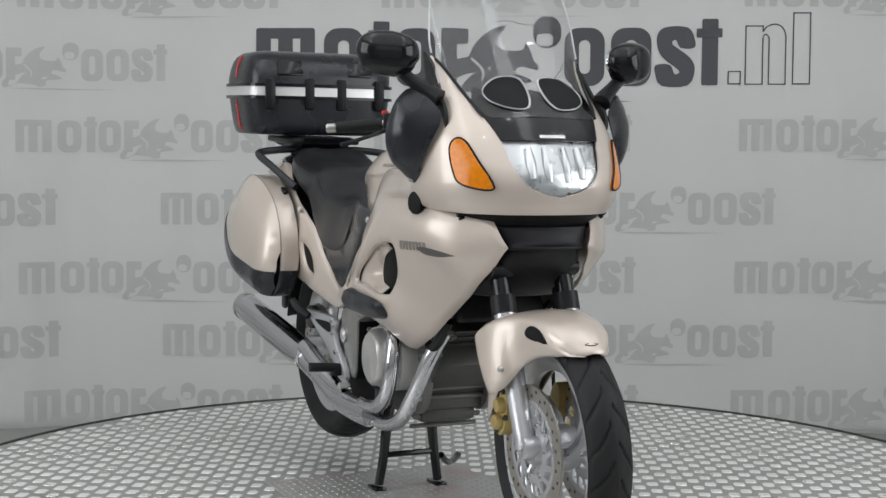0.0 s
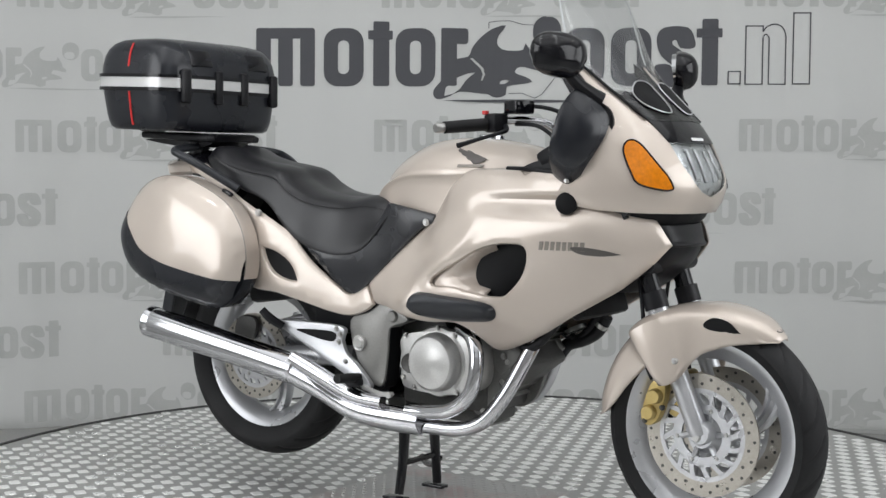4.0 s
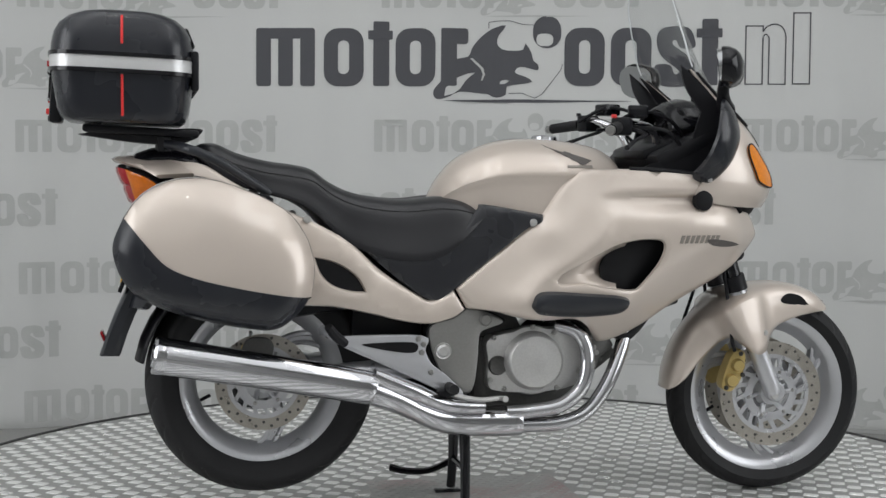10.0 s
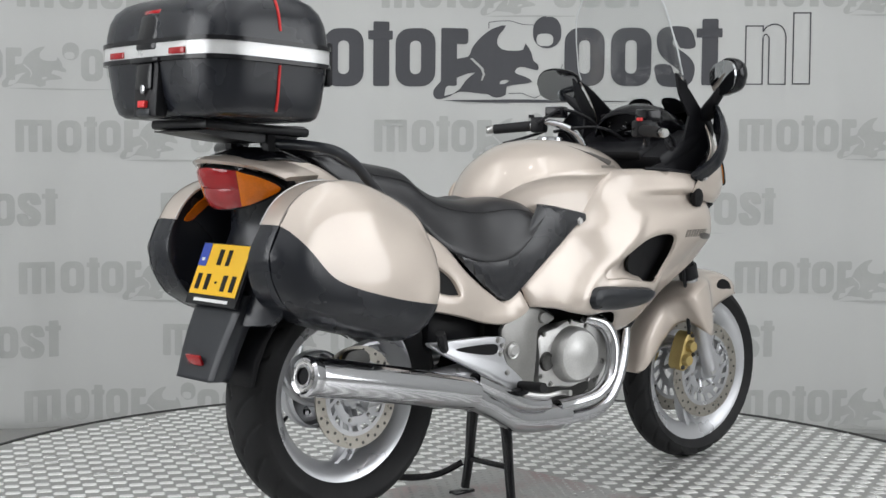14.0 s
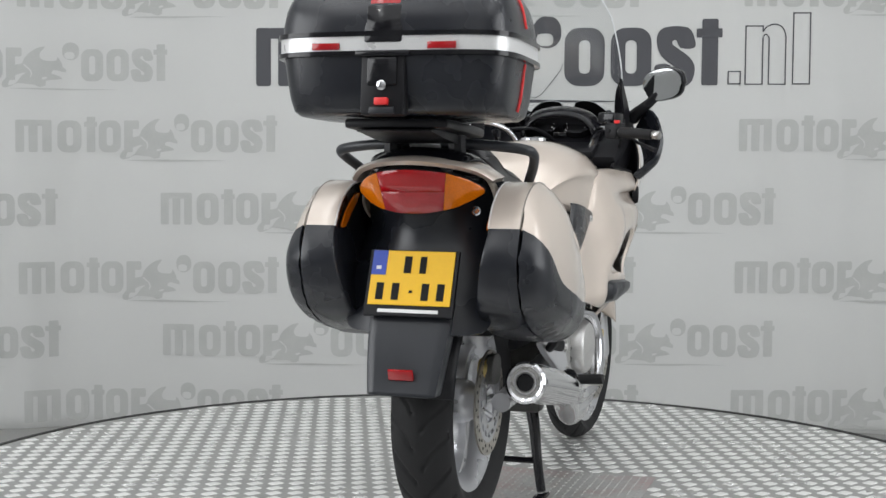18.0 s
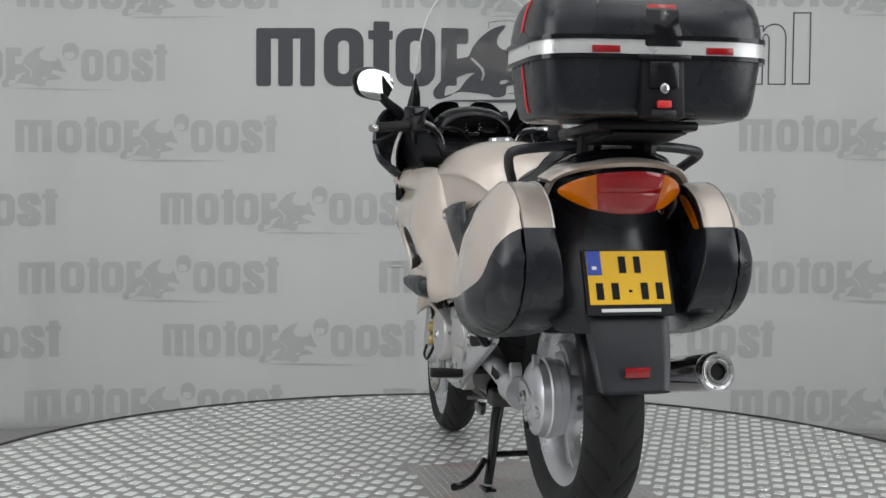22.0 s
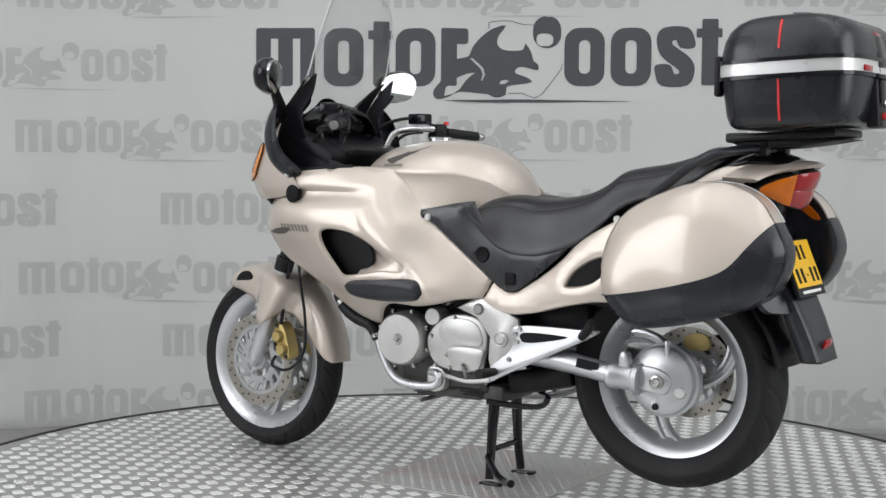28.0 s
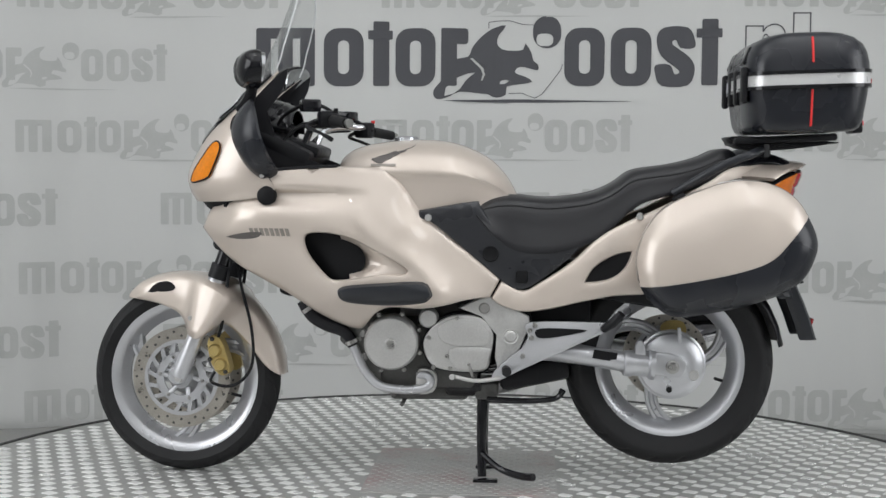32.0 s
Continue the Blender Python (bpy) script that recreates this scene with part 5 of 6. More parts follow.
        v = part("screen_vent", nose_sheet(vent, 0.0065, 0.002, step=0.012), INK_SHADE, bike, "black screen vent")
        o2 = rounded(vent, 5)
        part("vent_trim", tube([nose(p[0], p[1], 0.008) for p in o2] + [nose(o2[0][0], o2[0][1], 0.008)], 0.0017, 6, 2), ALLOY, v, "chrome vent trim")


front()


def controls():
    # wind deflectors on the cowl's sides
    for s in (1, -1):
        D = tps([(0.69, 1.08, 0.215), (0.69, 1.03, 0.232), (0.60, 0.908, 0.240), (0.57, 0.915, 0.245), (0.555, 0.935, 0.255), (0.60, 0.97, 0.305), (0.62, 1.04, 0.318), (0.635, 1.116, 0.272), (0.65, 1.00, 0.275), (0.66, 1.08, 0.262)])
        g = part("wind_deflector", side_sheet([(0.625, 1.140), (0.655, 1.122), (0.689, 1.079), (0.690, 1.027), (0.653, 0.957), (0.605, 0.905), (0.575, 0.908), (0.552, 0.931), (0.565, 0.966), (0.590, 1.041), (0.605, 1.10)], D, s, roll=0.02, step=0.016, thick=0.004), PANB, bike, "gloss black wind deflector")
        part("deflector_bolt", bolt((0.597, s * 0.246, 0.918), (0, s, 0), 0.007), ENGINE, g)
        # mirror
        m = new("mirror")
        m.parent = bike
        tagged(m, "gloss black mirror with stalk")
        cx, cy, cz = 0.612, s * 0.322, 1.216
        yaw = Matrix.Translation((cx, cy, cz)) @ Matrix.Rotation(radians(s * 20), 4, "Z") @ Matrix.Rotation(radians(s * 5), 4, "X")
        rings = []
        for t, k in ((-0.014, 0.97), (-0.008, 1.0), (0.008, 0.98), (0.024, 0.88), (0.036, 0.70), (0.044, 0.46), (0.047, 0.18)):
            ring = []
            for q in range(36):
                a = 2 * math.pi * q / 36
                c, n = math.cos(a), math.sin(a)
                low = 0.86 if n < 0 else 1.0
                ring.append((t, s * 0.089 * k * math.copysign(abs(c) ** 0.70, c) * (0.92 if n < 0 else 1.0), 0.059 * low * k * math.copysign(abs(n) ** 0.72, n)))
            rings.append(ring)
        part("housing", loft([[yaw @ Vector(p) for p in r] for r in rings]), GLOSSB, m)
        part("mirror_glass", loft([[yaw @ Matrix.Rotation(radians(-6), 4, "Y") @ Vector((-e, y * 0.95, z * 0.93)) for x, y, z in rings[0]] for e in (0.0225, 0.006)]), MIRROR, m, "mirror glass")
        part("stalk", tube([(0.615, s * 0.290, 1.190), (0.625, s * 0.255, 1.158), (0.645, s * 0.215, 1.130), (0.662, s * 0.192, 1.112)], [0.015, 0.016, 0.020, 0.024], 10), BLACK, m)
    # handlebars
    ends = {1: (0.324, 0.386, 1.066), -1: (0.272, -0.369, 1.046)}
    for s in (1, -1):
        e = Vector(ends[s])
        i = e + Vector((0.065, -s * 0.14, 0.012))
        k = Vector((0.47, s * 0.13, 1.06))
        hb = part("handlebar", tube([tuple(i), tuple(i + Vector((0.03, -s * 0.05, 0.012))), tuple(k), (0.50, s * 0.10, 1.0)], 0.011, 12), CHROME, bike, "chrome handlebar")
        d = (e - i).normalized()
        part("grip", tube([tuple(i), tuple(i + d * 0.02), tuple(e - d * 0.026)], [0.0165, 0.0165, 0.0155], 16), RUBBER, hb, "black rubber grip")
        part("bar_end", lathe([(0, 0.0), (0.011, 0.0), (0.013, -0.004), (0.013, -0.022), (0.010, -0.03)], tuple(e), tuple(d), 20), STEEL, hb, "chrome bar end")
        sw = part("switch_housing", block((0.055, 0.045, 0.05), tuple(i + Vector((0.02, -s * 0.02, 0.004))), (0, 0, s * 25), 0.008), BLACK, hb, "black switch housing")
        part("switch_button", block((0.012, 0.016, 0.010), tuple(i + Vector((-0.006, -s * 0.01, 0.031))), bev=0.002), REDTRIM if s < 0 else BLACK, sw)
        r = part("fluid_reservoir", block((0.055, 0.062, 0.036), tuple(i + Vector((0.075, -s * 0.045, 0.045))), (0, 0, s * 20), 0.006), GLOSSB, hb, "black fluid reservoir")
        part("lever", tube([tuple(i + Vector((0.05, -s * 0.02, -0.004))), tuple(i + Vector((0.075, s * 0.02, -0.018))), tuple(i + d * 0.06 + Vector((0.060, 0, -0.030))), tuple(e + Vector((0.055, -s * 0.02, -0.044)))], [0.007, 0.006, 0.005, 0.007], 8), BLACK, hb, "black hand lever")
    # dashboard hood and instruments
    hood = part("dash_hood", loft([[(x, w * math.cos(a), zb + h * math.sin(a)) for a in (math.pi * k / 16 for k in range(17))] for x, w, zb, h in ((0.535, 0.098, 1.045, 0.072), (0.555, 0.110, 1.050, 0.088), (0.60, 0.118, 1.055, 0.096), (0.64, 0.116, 1.055, 0.090), (0.68, 0.105, 1.05, 0.07))], closed=False), GLOSSB, bike, "black dashboard hood")
    md = hood.modifiers.new("thickness", "SOLIDIFY")
    md.thickness = 0.005
    part("dash_face", block((0.012, 0.20, 0.085), (0.590, 0, 1.082), (0, -35, 0), 0.006), BLACK, hood, "black instrument panel")
    for y, r in ((0.043, 0.034), (-0.043, 0.034)):
        part("gauge", lathe([(0, 0.0), (r * 0.92, 0.0), (r * 0.95, 0.006), (r, 0.006), (r, -0.03)], (0.578, y, 1.088), (-0.8, 0, 0.6), 32), INK_SHADE, hood, "round black gauge")
        part("gauge_ring", lathe([(r * 0.93, 0.005), (r * 1.0, 0.009), (r * 1.02, 0.0)], (0.578, y, 1.088), (-0.8, 0, 0.6), 32), CHROME, hood)
        for k in range(7):
            q = radians(-30 + 40 * k)
            part("dial_mark", block((0.004, 0.0018, 0.002), (0.577 + 0.6 * r * 0.7 * math.sin(q) - 0.002, y + r * 0.7 * math.cos(q), 1.0885 + 0.8 * r * 0.7 * math.sin(q)), (0, -37, 0), 0), WHITEM, hood)
    part("warning_lights", block((0.006, 0.040, 0.014), (0.570, 0, 1.058), (0, -35, 0), 0.002), CHROME, hood)
    part("dash_panel", block((0.20, 0.38, 0.05), (0.56, 0, 1.005), (0, -26, 0), 0.015), BLACK, bike, "black dashboard inner panel")
    for s in (1, -1):
        part("inner_panel", side_sheet([(0.44, 0.944), (0.60, 0.93), (0.69, 1.03), (0.693, 1.085), (0.650, 1.120), (0.582, 1.192), (0.530, 1.234), (0.530, 1.234), (0.530, 1.234), (0.546, 1.172), (0.592, 1.106), (0.592, 1.106), (0.572, 1.040), (0.555, 0.985), (0.46, 0.962)], lambda x, z: 0.188 + 0.015 * max(0, z - 1.0), s, step=0.022, thick=0.008), BLACK, bike, "black pointed inner wing panel")
    part("fork_top", block((0.10, 0.24, 0.035), (0.50, 0, 1.0), (0, -20, 0), 0.012), BLACK, bike, "black top yoke")


controls()


def rack_and_rails():
    part("rack_plate", block((0.30, 0.25, 0.022), (-0.93, 0, 1.036), (0, 3, 0), 0.008), BLACK, bike, "black top case carrier plate")
    part("rack_base", slab([(-1.07, 1.030), (-0.80, 1.045), (-0.775, 1.030), (-0.82, 1.006), (-0.92, 1.004), (-1.06, 1.022)], -0.09, 0.09), BLACK, bike)
    for s in (1, -1):
        part("grab_rail", tube([(-0.60, s * 0.178, 0.875), (-0.66, s * 0.205, 0.912), (-0.72, s * 0.232, 0.950), (-0.78, s * 0.248, 0.978), (-0.815, s * 0.235, 0.990), (-0.84, s * 0.17, 0.998), (-0.86, s * 0.10, 1.002), (-0.86, s * 0.04, 1.004)], 0.0125, 12), SATIN, bike, "dark grab rail")
        part("rack_post", tube([(-0.87, s * 0.080, 1.03), (-0.87, s * 0.082, 0.985), (-0.86, s * 0.085, 0.95)], 0.022, 8), BLACK, bike)


rack_and_rails()


def engine():
    e = part("engine_block", block((0.30, 0.21, 0.20), (0.12, 0, 0.375), (0, 0, 0), 0.02), ENGDARK, bike, "dark alloy engine block")
    part("front_cylinder", block((0.16, 0.17, 0.20), (0.27, 0, 0.42), (0, 52, 0), 0.012), ENGDARK, e, "dark cast front cylinder")
    for k in range(7):
        part("cylinder_rib", block((0.012, 0.185, 0.012), (0.345 - 0.024 * k, 0, 0.405 - 0.030 * k), (0, 52, 0), 0.003, 1), CASTING, e)
    for sx in (1, -1):
        part("head_cover", block((0.10, 0.035, 0.10), (0.315, sx * 0.085, 0.452), (0, 52, 0), 0.010), CASTING, e, "grey cast cylinder head cover")
        for k in range(4):
            part("head_bolt", bolt((0.350 - 0.030 * k, sx * 0.104, 0.470 - 0.030 * (k % 2)), (0, sx, 0), 0.009, 0.008), STEEL, e)
        part("exhaust_flange", lathe([(0.021, -0.006), (0.034, -0.006), (0.034, 0.006), (0.021, 0.006)], (0.418, sx * 0.085, 0.500), (0.5, 0, -1.0), 20, closed=True), STEEL, e, "steel exhaust flange")
    part("rear_cylinder", block((0.15, 0.17, 0.20), (0.03, 0, 0.50), (0, -30, 0), 0.012), ENGDARK, e)
    part("sump", block((0.24, 0.15, 0.05), (0.12, 0, 0.262), (0, 0, 0), 0.015), ENGDARK, e)
    c = part("clutch_cover", lathe([(0, 0.060), (0.030, 0.060), (0.040, 0.056), (0.070, 0.054), (0.078, 0.046), (0.082, 0.02), (0.084, -0.04)], (0.130, -0.135, 0.413), (0, -1, 0), 48), ENGINE, e, "round silver clutch cover")
    part("cover_flange", slab([(0.004, 0.414), (0.001, 0.468), (0.055, 0.489), (0.16, 0.500), (0.255, 0.492), (0.283, 0.446), (0.278, 0.368), (0.229, 0.334), (0.12, 0.322), (0.026, 0.330), (0.004, 0.351)], 0.09, 0.150, -1), ENGINE, e, "silver engine side casing")
    a = part("alternator_cover", lathe([(0, 0.05), (0.014, 0.050), (0.018, 0.044), (0.074, 0.042), (0.080, 0.034), (0.083, 0.0), (0.083, -0.03)], (0.227, 0.137, 0.422), (0, 1, 0), 48), ENGINE, e, "round silver alternator cover")
    part("cover_bolt", bolt((0.227, 0.186, 0.422), (0, 1, 0), 0.013, 0.006), STEEL, a)
    part("left_casing", slab([(0.131, 0.423), (0.103, 0.473), (0.045, 0.507), (-0.039, 0.502), (-0.076, 0.457), (-0.070, 0.390), (-0.049, 0.342), (0.060, 0.342), (0.111, 0.364)], 0.10, 0.172, 1, bev=0.008), ENGINE, e, "silver transmission casing")
    lc = [(0.131, 0.423), (0.103, 0.473), (0.045, 0.507), (-0.039, 0.502), (-0.076, 0.457), (-0.070, 0.390), (-0.049, 0.342), (0.060, 0.342), (0.111, 0.364)]
    part("casing_joint", slab([(0.02 + (x - 0.02) * 1.045, 0.42 + (z - 0.42) * 1.045) for x, z in lc], 0.09, 0.160, 1, bev=0), INK_SHADE, e)
    part("casing_step", slab([(0.050, 0.408), (-0.062, 0.412), (-0.066, 0.385), (-0.048, 0.348), (0.030, 0.350)], 0.168, 0.181, 1, bev=0.004), ENGINE, e)
    part("sprocket_cover", slab([(0.085, 0.470), (0.045, 0.497), (-0.030, 0.492), (-0.062, 0.455), (-0.055, 0.420), (0.030, 0.418), (0.075, 0.430)], 0.168, 0.177, 1, bev=0.004), ENGINE, e)
    # pivot plates
    for s in (1, -1):
        out = [(-0.167, 0.507), (-0.10, 0.537), (-0.055, 0.563), (-0.016, 0.555), (0.042, 0.524), (-0.015, 0.500), (-0.026, 0.480), (-0.030, 0.414), (-0.045, 0.335), (-0.084, 0.335), (-0.139, 0.398)]
        if s > 0:
            out = [q for q in ((0.028, 0.530), (-0.055, 0.572), (-0.182, 0.508), (-0.186, 0.480), (-0.140, 0.372), (-0.090, 0.350), (-0.082, 0.385), (-0.086, 0.450), (-0.040, 0.505)) for _ in (0, 1)]
        p = part("pivot_plate", slab(out, 0.12, 0.172, s, bev=0.006), GREYPAINT if s < 0 else ENGINE, bike, "grey frame pivot plate")
        cx, cz = sum(q[0] for q in out) / len(out), sum(q[1] for q in out) / len(out)
        # slightly larger black slab, drawing a shadow line round the plate
        part("plate_shadow_joint", slab([(cx + (x - cx) * 1.05, cz + (z - cz) * 1.05) for x, z in out], 0.11, 0.165, s, bev=0), INK_SHADE, p)
        part("pivot_cap", lathe([(0, 0.008), (0.013, 0.008), (0.017, 0.003), (0.017, -0.004)], (-0.010 if s < 0 else -0.05, s * 0.172, 0.530), (0, s, 0), 20), GREYPAINT, p)
        part("pivot_boss", lathe([(0, 0.01), (0.012, 0.01), (0.018, 0.004), (0.022, 0.006), (0.024, -0.01)], (-0.128, s * 0.174, 0.447), (0, s, 0), 24), ENGINE, p)
        b = part("footrest_bracket", slab([(-0.188, 0.491), (-0.406, 0.493), (-0.445, 0.490), (-0.400, 0.462), (-0.303, 0.417), (-0.150, 0.345), (-0.095, 0.318), (-0.075, 0.334), (-0.124, 0.384), (-0.163, 0.415), (-0.180, 0.450)], 0.176, 0.192, s), ALLOY, bike, "cast silver footrest bracket")
        part("bracket_window", slab([(-0.215, 0.474), (-0.345, 0.472), (-0.33, 0.462), (-0.24, 0.446), (-0.205, 0.450)], 0.19, 0.1935, s, bev=0), INK_SHADE, b)
        for bx, bz in ((-0.200, 0.483), (-0.185, 0.468), (-0.190, 0.446), (-0.165, 0.392)):
            part("bracket_bolt", bolt((bx, s * 0.193, bz), (0, s, 0), 0.008, 0.005), STEEL, b)
        part("rear_footrest", tube([(-0.40, s * 0.20, 0.475), (-0.43, s * 0.225, 0.50), (-0.45, s * 0.24, 0.525)], [0.012, 0.014, 0.012], 8), BLACK, b, "folded pillion footrest")
        part("rider_footrest", tube([(-0.115, s * 0.19, 0.352), (-0.118, s * 0.23, 0.354), (-0.12, s * 0.285, 0.357)], [0.012, 0.014, 0.014], 10), RUBBER, b, "black rubber rider footrest")
    # exhaust
    part("front_header", tube([(0.425, -0.085, 0.515), (0.400, -0.115, 0.445), (0.352, -0.140, 0.345), (0.290, -0.152, 0.268), (0.215, -0.158, 0.238), (0.12, -0.162, 0.233), (0.05, -0.165, 0.233)], 0.0205, 16), CHROME, bike, "chrome exhaust header")
    part("rear_header", tube([(0.20, -0.135, 0.510), (0.255, -0.160, 0.490), (0.280, -0.175, 0.430), (0.265, -0.182, 0.345), (0.205, -0.184, 0.293), (0.12, -0.182, 0.276), (0.05, -0.180, 0.272)], 0.0205, 16), CHROME, bike, "chrome exhaust header")
    rings = []
    for x, y, z, a, b_ in ((0.090, -0.176, 0.244, 0.023, 0.028), (0.086, -0.176, 0.244, 0.028, 0.036), (0.0, -0.180, 0.246, 0.029, 0.037), (-0.09, -0.186, 0.252, 0.030, 0.036), (-0.16, -0.194, 0.272, 0.033, 0.038), (-0.25, -0.208, 0.318, 0.037, 0.040), (-0.34, -0.223, 0.354, 0.040, 0.042)):
        rings.append([(x, y + a * math.cos(t), z + b_ * math.sin(t)) for t in (2 * math.pi * k / 24 for k in range(24))])
    R = np.array(rings)
    fine = [rounded(R[:, k], 4, False) for k in range(R.shape[1])]
    part("collector", loft([[Vector(fine[k][i]) for k in range(len(fine))] for i in range(len(fine[0]))]), CHROME, bike, "chrome exhaust collector")
    part("heat_shield", tube([(-0.02, -0.205, 0.292), (-0.12, -0.212, 0.302), (-0.22, -0.225, 0.345), (-0.33, -0.238, 0.392)], [0.018, 0.020, 0.024, 0.022], 14), CHROME, bike, "chrome exhaust heat shield")
    part("exhaust_hanger", block((0.05, 0.03, 0.022), (-0.125, -0.20, 0.336), (0, -10, 0), 0.006), BLACK, bike)
    mf = part("silencer", tube([(-0.335, -0.224, 0.355), (-0.36, -0.228, 0.362), (-0.60, -0.248, 0.408), (-0.86, -0.262, 0.455), (-0.885, -0.263, 0.459)], [0.040, 0.045, 0.047, 0.048, 0.044], 28), CHROME, bike, "chrome exhaust silencer")
    ax = (Vector((-0.885, -0.263, 0.459)) - Vector((-0.60, -0.248, 0.408))).normalized()
    part("end_cap", lathe([(0.045, -0.02), (0.049, -0.012), (0.049, 0.012), (0.043, 0.018), (0.030, 0.012), (0.028, 0.02), (0.024, 0.02), (0.022, -0.01)], tuple(Vector((-0.885, -0.263, 0.459))), tuple(ax), 32), CHROME, mf)
    part("tail_pipe", lathe([(0.0205, 0.0150), (0.0195, 0.0150), (0.0190, 0.010), (0.0, 0.009)], tuple(Vector((-0.885, -0.263, 0.459)) + ax * 0.004), tuple(ax), 32), INK_SHADE, mf, "dark exhaust outlet")
    part("end_plate", lathe([(0.0425, 0.013), (0.033, 0.0115), (0.0325, 0.013), (0.022, 0.013), (0.0205, 0.0148)], tuple(Vector((-0.885, -0.263, 0.459)) + ax * 0.003), tuple(ax), 32), STEEL, mf, "brushed steel end plate")
    part("tailpipe_bore", lathe([(0, 0.006), (0.017, 0.006), (0.017, -0.01)], tuple(Vector((-0.885, -0.263, 0.459))), tuple(ax), 24), INK_SHADE, mf)
    # swing arm, shaft drive, right arm
    sw = part("swing_arm", tube([(-0.15, 0.125, 0.412), (-0.30, 0.140, 0.397), (-0.43, 0.148, 0.378), (-0.50, 0.148, 0.368)], [0.036, 0.031, 0.029, 0.034], 18), ALLOY, bike, "silver swing arm with shaft drive")
    part("coupling", lathe([(0.030, -0.045), (0.038, -0.04), (0.040, -0.02), (0.036, -0.012), (0.036, 0.03), (0.044, 0.036), (0.044, 0.05), (0, 0.05)], (-0.505, 0.146, 0.367), (-1, -0.05, -0.06), 28), ALLOY, sw)
    part("warning_label", side_sheet([(-0.375, 0.412), (-0.375, 0.412), (-0.445, 0.402), (-0.445, 0.402), (-0.440, 0.376), (-0.440, 0.376), (-0.370, 0.386), (-0.370, 0.386)], lambda x, z: 0.1765, 1, step=0.03, thick=0.001, smooth=1), INK_SHADE, sw, "black warning label")
    part("final_drive", lathe([(0, 0.066), (0.030, 0.066), (0.036, 0.060), (0.060, 0.056), (0.082, 0.050), (0.094, 0.040), (0.098, 0.020), (0.104, 0.016), (0.104, -0.006), (0.098, -0.01), (0.098, -0.03)], (RW[0], 0.085, RW[2]), (0, 1, 0), 56), ALLOY, sw, "silver final drive housing")
    part("drive_arm", slab([(-0.500, 0.398), (-0.575, 0.402), (-0.618, 0.395), (-0.650, 0.372), (-0.640, 0.335), (-0.612, 0.326), (-0.560, 0.335), (-0.500, 0.338)], 0.10, 0.152, 1, bev=0.008), ALLOY, sw)
    part("damper_eye", slab([(-0.498, 0.420), (-0.508, 0.438), (-0.522, 0.430), (-0.528, 0.390), (-0.500, 0.390)], 0.135, 0.165, 1), ALLOY, sw)
    part("filler_plug", lathe([(0, 0.008), (0.014, 0.008), (0.017, 0.003), (0.017, -0.01)], (-0.672, 0.136, 0.335), (0, 1, 0), 20), ENGINE, sw)
    part("drain_plug", lathe([(0, 0.006), (0.008, 0.006), (0.010, -0.01)], (-0.600, 0.142, 0.290), (0, 1, 0), 12), INK_SHADE, sw)
    part("housing_rib", block((0.010, 0.020, 0.07), (-0.630, 0.128, 0.440), (0, 4, 0), 0.003), ALLOY, sw)
    part("drive_axle_nut", lathe([(0, 0.014), (0.012, 0.014), (0.014, 0.008), (0.020, 0.006), (0.022, -0.01)], (RW[0], 0.152, RW[2]), (0, 1, 0), 20), STEEL, sw)
    part("right_arm", tube([(-0.17, -0.13, 0.40), (-0.40, -0.14, 0.385), (-0.61, -0.125, 0.361)], [0.032, 0.028, 0.026], 12), ALLOY, sw)
    part("rear_caliper", slab([(-0.668, 0.432), (-0.61, 0.428), (-0.59, 0.450), (-0.61, 0.472), (-0.66, 0.470)], 0.078, 0.104, -1), GOLD, bike, "gold rear brake caliper")
    part("caliper_bracket", slab([(-0.672, 0.425), (-0.64, 0.41), (-0.60, 0.415), (-0.582, 0.455), (-0.60, 0.482), (-0.655, 0.478)], 0.10, 0.118, -1), ENGDARK, bike, "dark rear caliper bracket")
    # left side plumbing
    part("coolant_pipe", tube([(0.345, 0.115, 0.405), (0.315, 0.12, 0.340), (0.272, 0.125, 0.292), (0.215, 0.13, 0.278), (0.140, 0.135, 0.280), (0.112, 0.135, 0.295), (0.118, 0.13, 0.318), (0.15, 0.12, 0.322)], 0.0135, 12), ALLOY, bike, "silver coolant pipe")
    part("pump_cover", slab([(0.150, 0.335), (0.105, 0.335), (0.092, 0.305), (0.105, 0.270), (0.150, 0.268)], 0.10, 0.130, 1), ENGINE, e)
    part("coolant_hose", tube([(0.50, 0.11, 0.540), (0.470, 0.115, 0.495), (0.425, 0.118, 0.468), (0.375, 0.118, 0.450), (0.345, 0.115, 0.410)], 0.019, 12), BLACK, bike, "black coolant hose")
    for at, d in (((0.350, 0.115, 0.418), (0.4, 0, 0.9)), ((0.484, 0.113, 0.515), (0.6, 0, 0.8))):
        part("hose_clamp", lathe([(0.0195, -0.006), (0.0215, -0.006), (0.0215, 0.006), (0.0195, 0.006)], at, d, 20, closed=True), STEEL, bike)
    part("oil_filter", lathe([(0, 0.055), (0.034, 0.055), (0.040, 0.045), (0.040, -0.05), (0, -0.05)], (0.012, 0.06, 0.288), (1, 0, 0), 28), GLOSSB, e, "black oil filter")
    part("timing_cap", lathe([(0, 0.02), (0.024, 0.02), (0.029, 0.013), (0.029, -0.03)], (0.117, 0.145, 0.496), (0, 1, 0), 28), ENGINE, e)
    for k in range(8):
        a = radians(45 * k + 20)
        part("casing_bolt", bolt((0.227 + 0.090 * math.cos(a), 0.150, 0.422 + 0.090 * math.sin(a)), (0, 1, 0), 0.007, 0.006), STEEL, e)
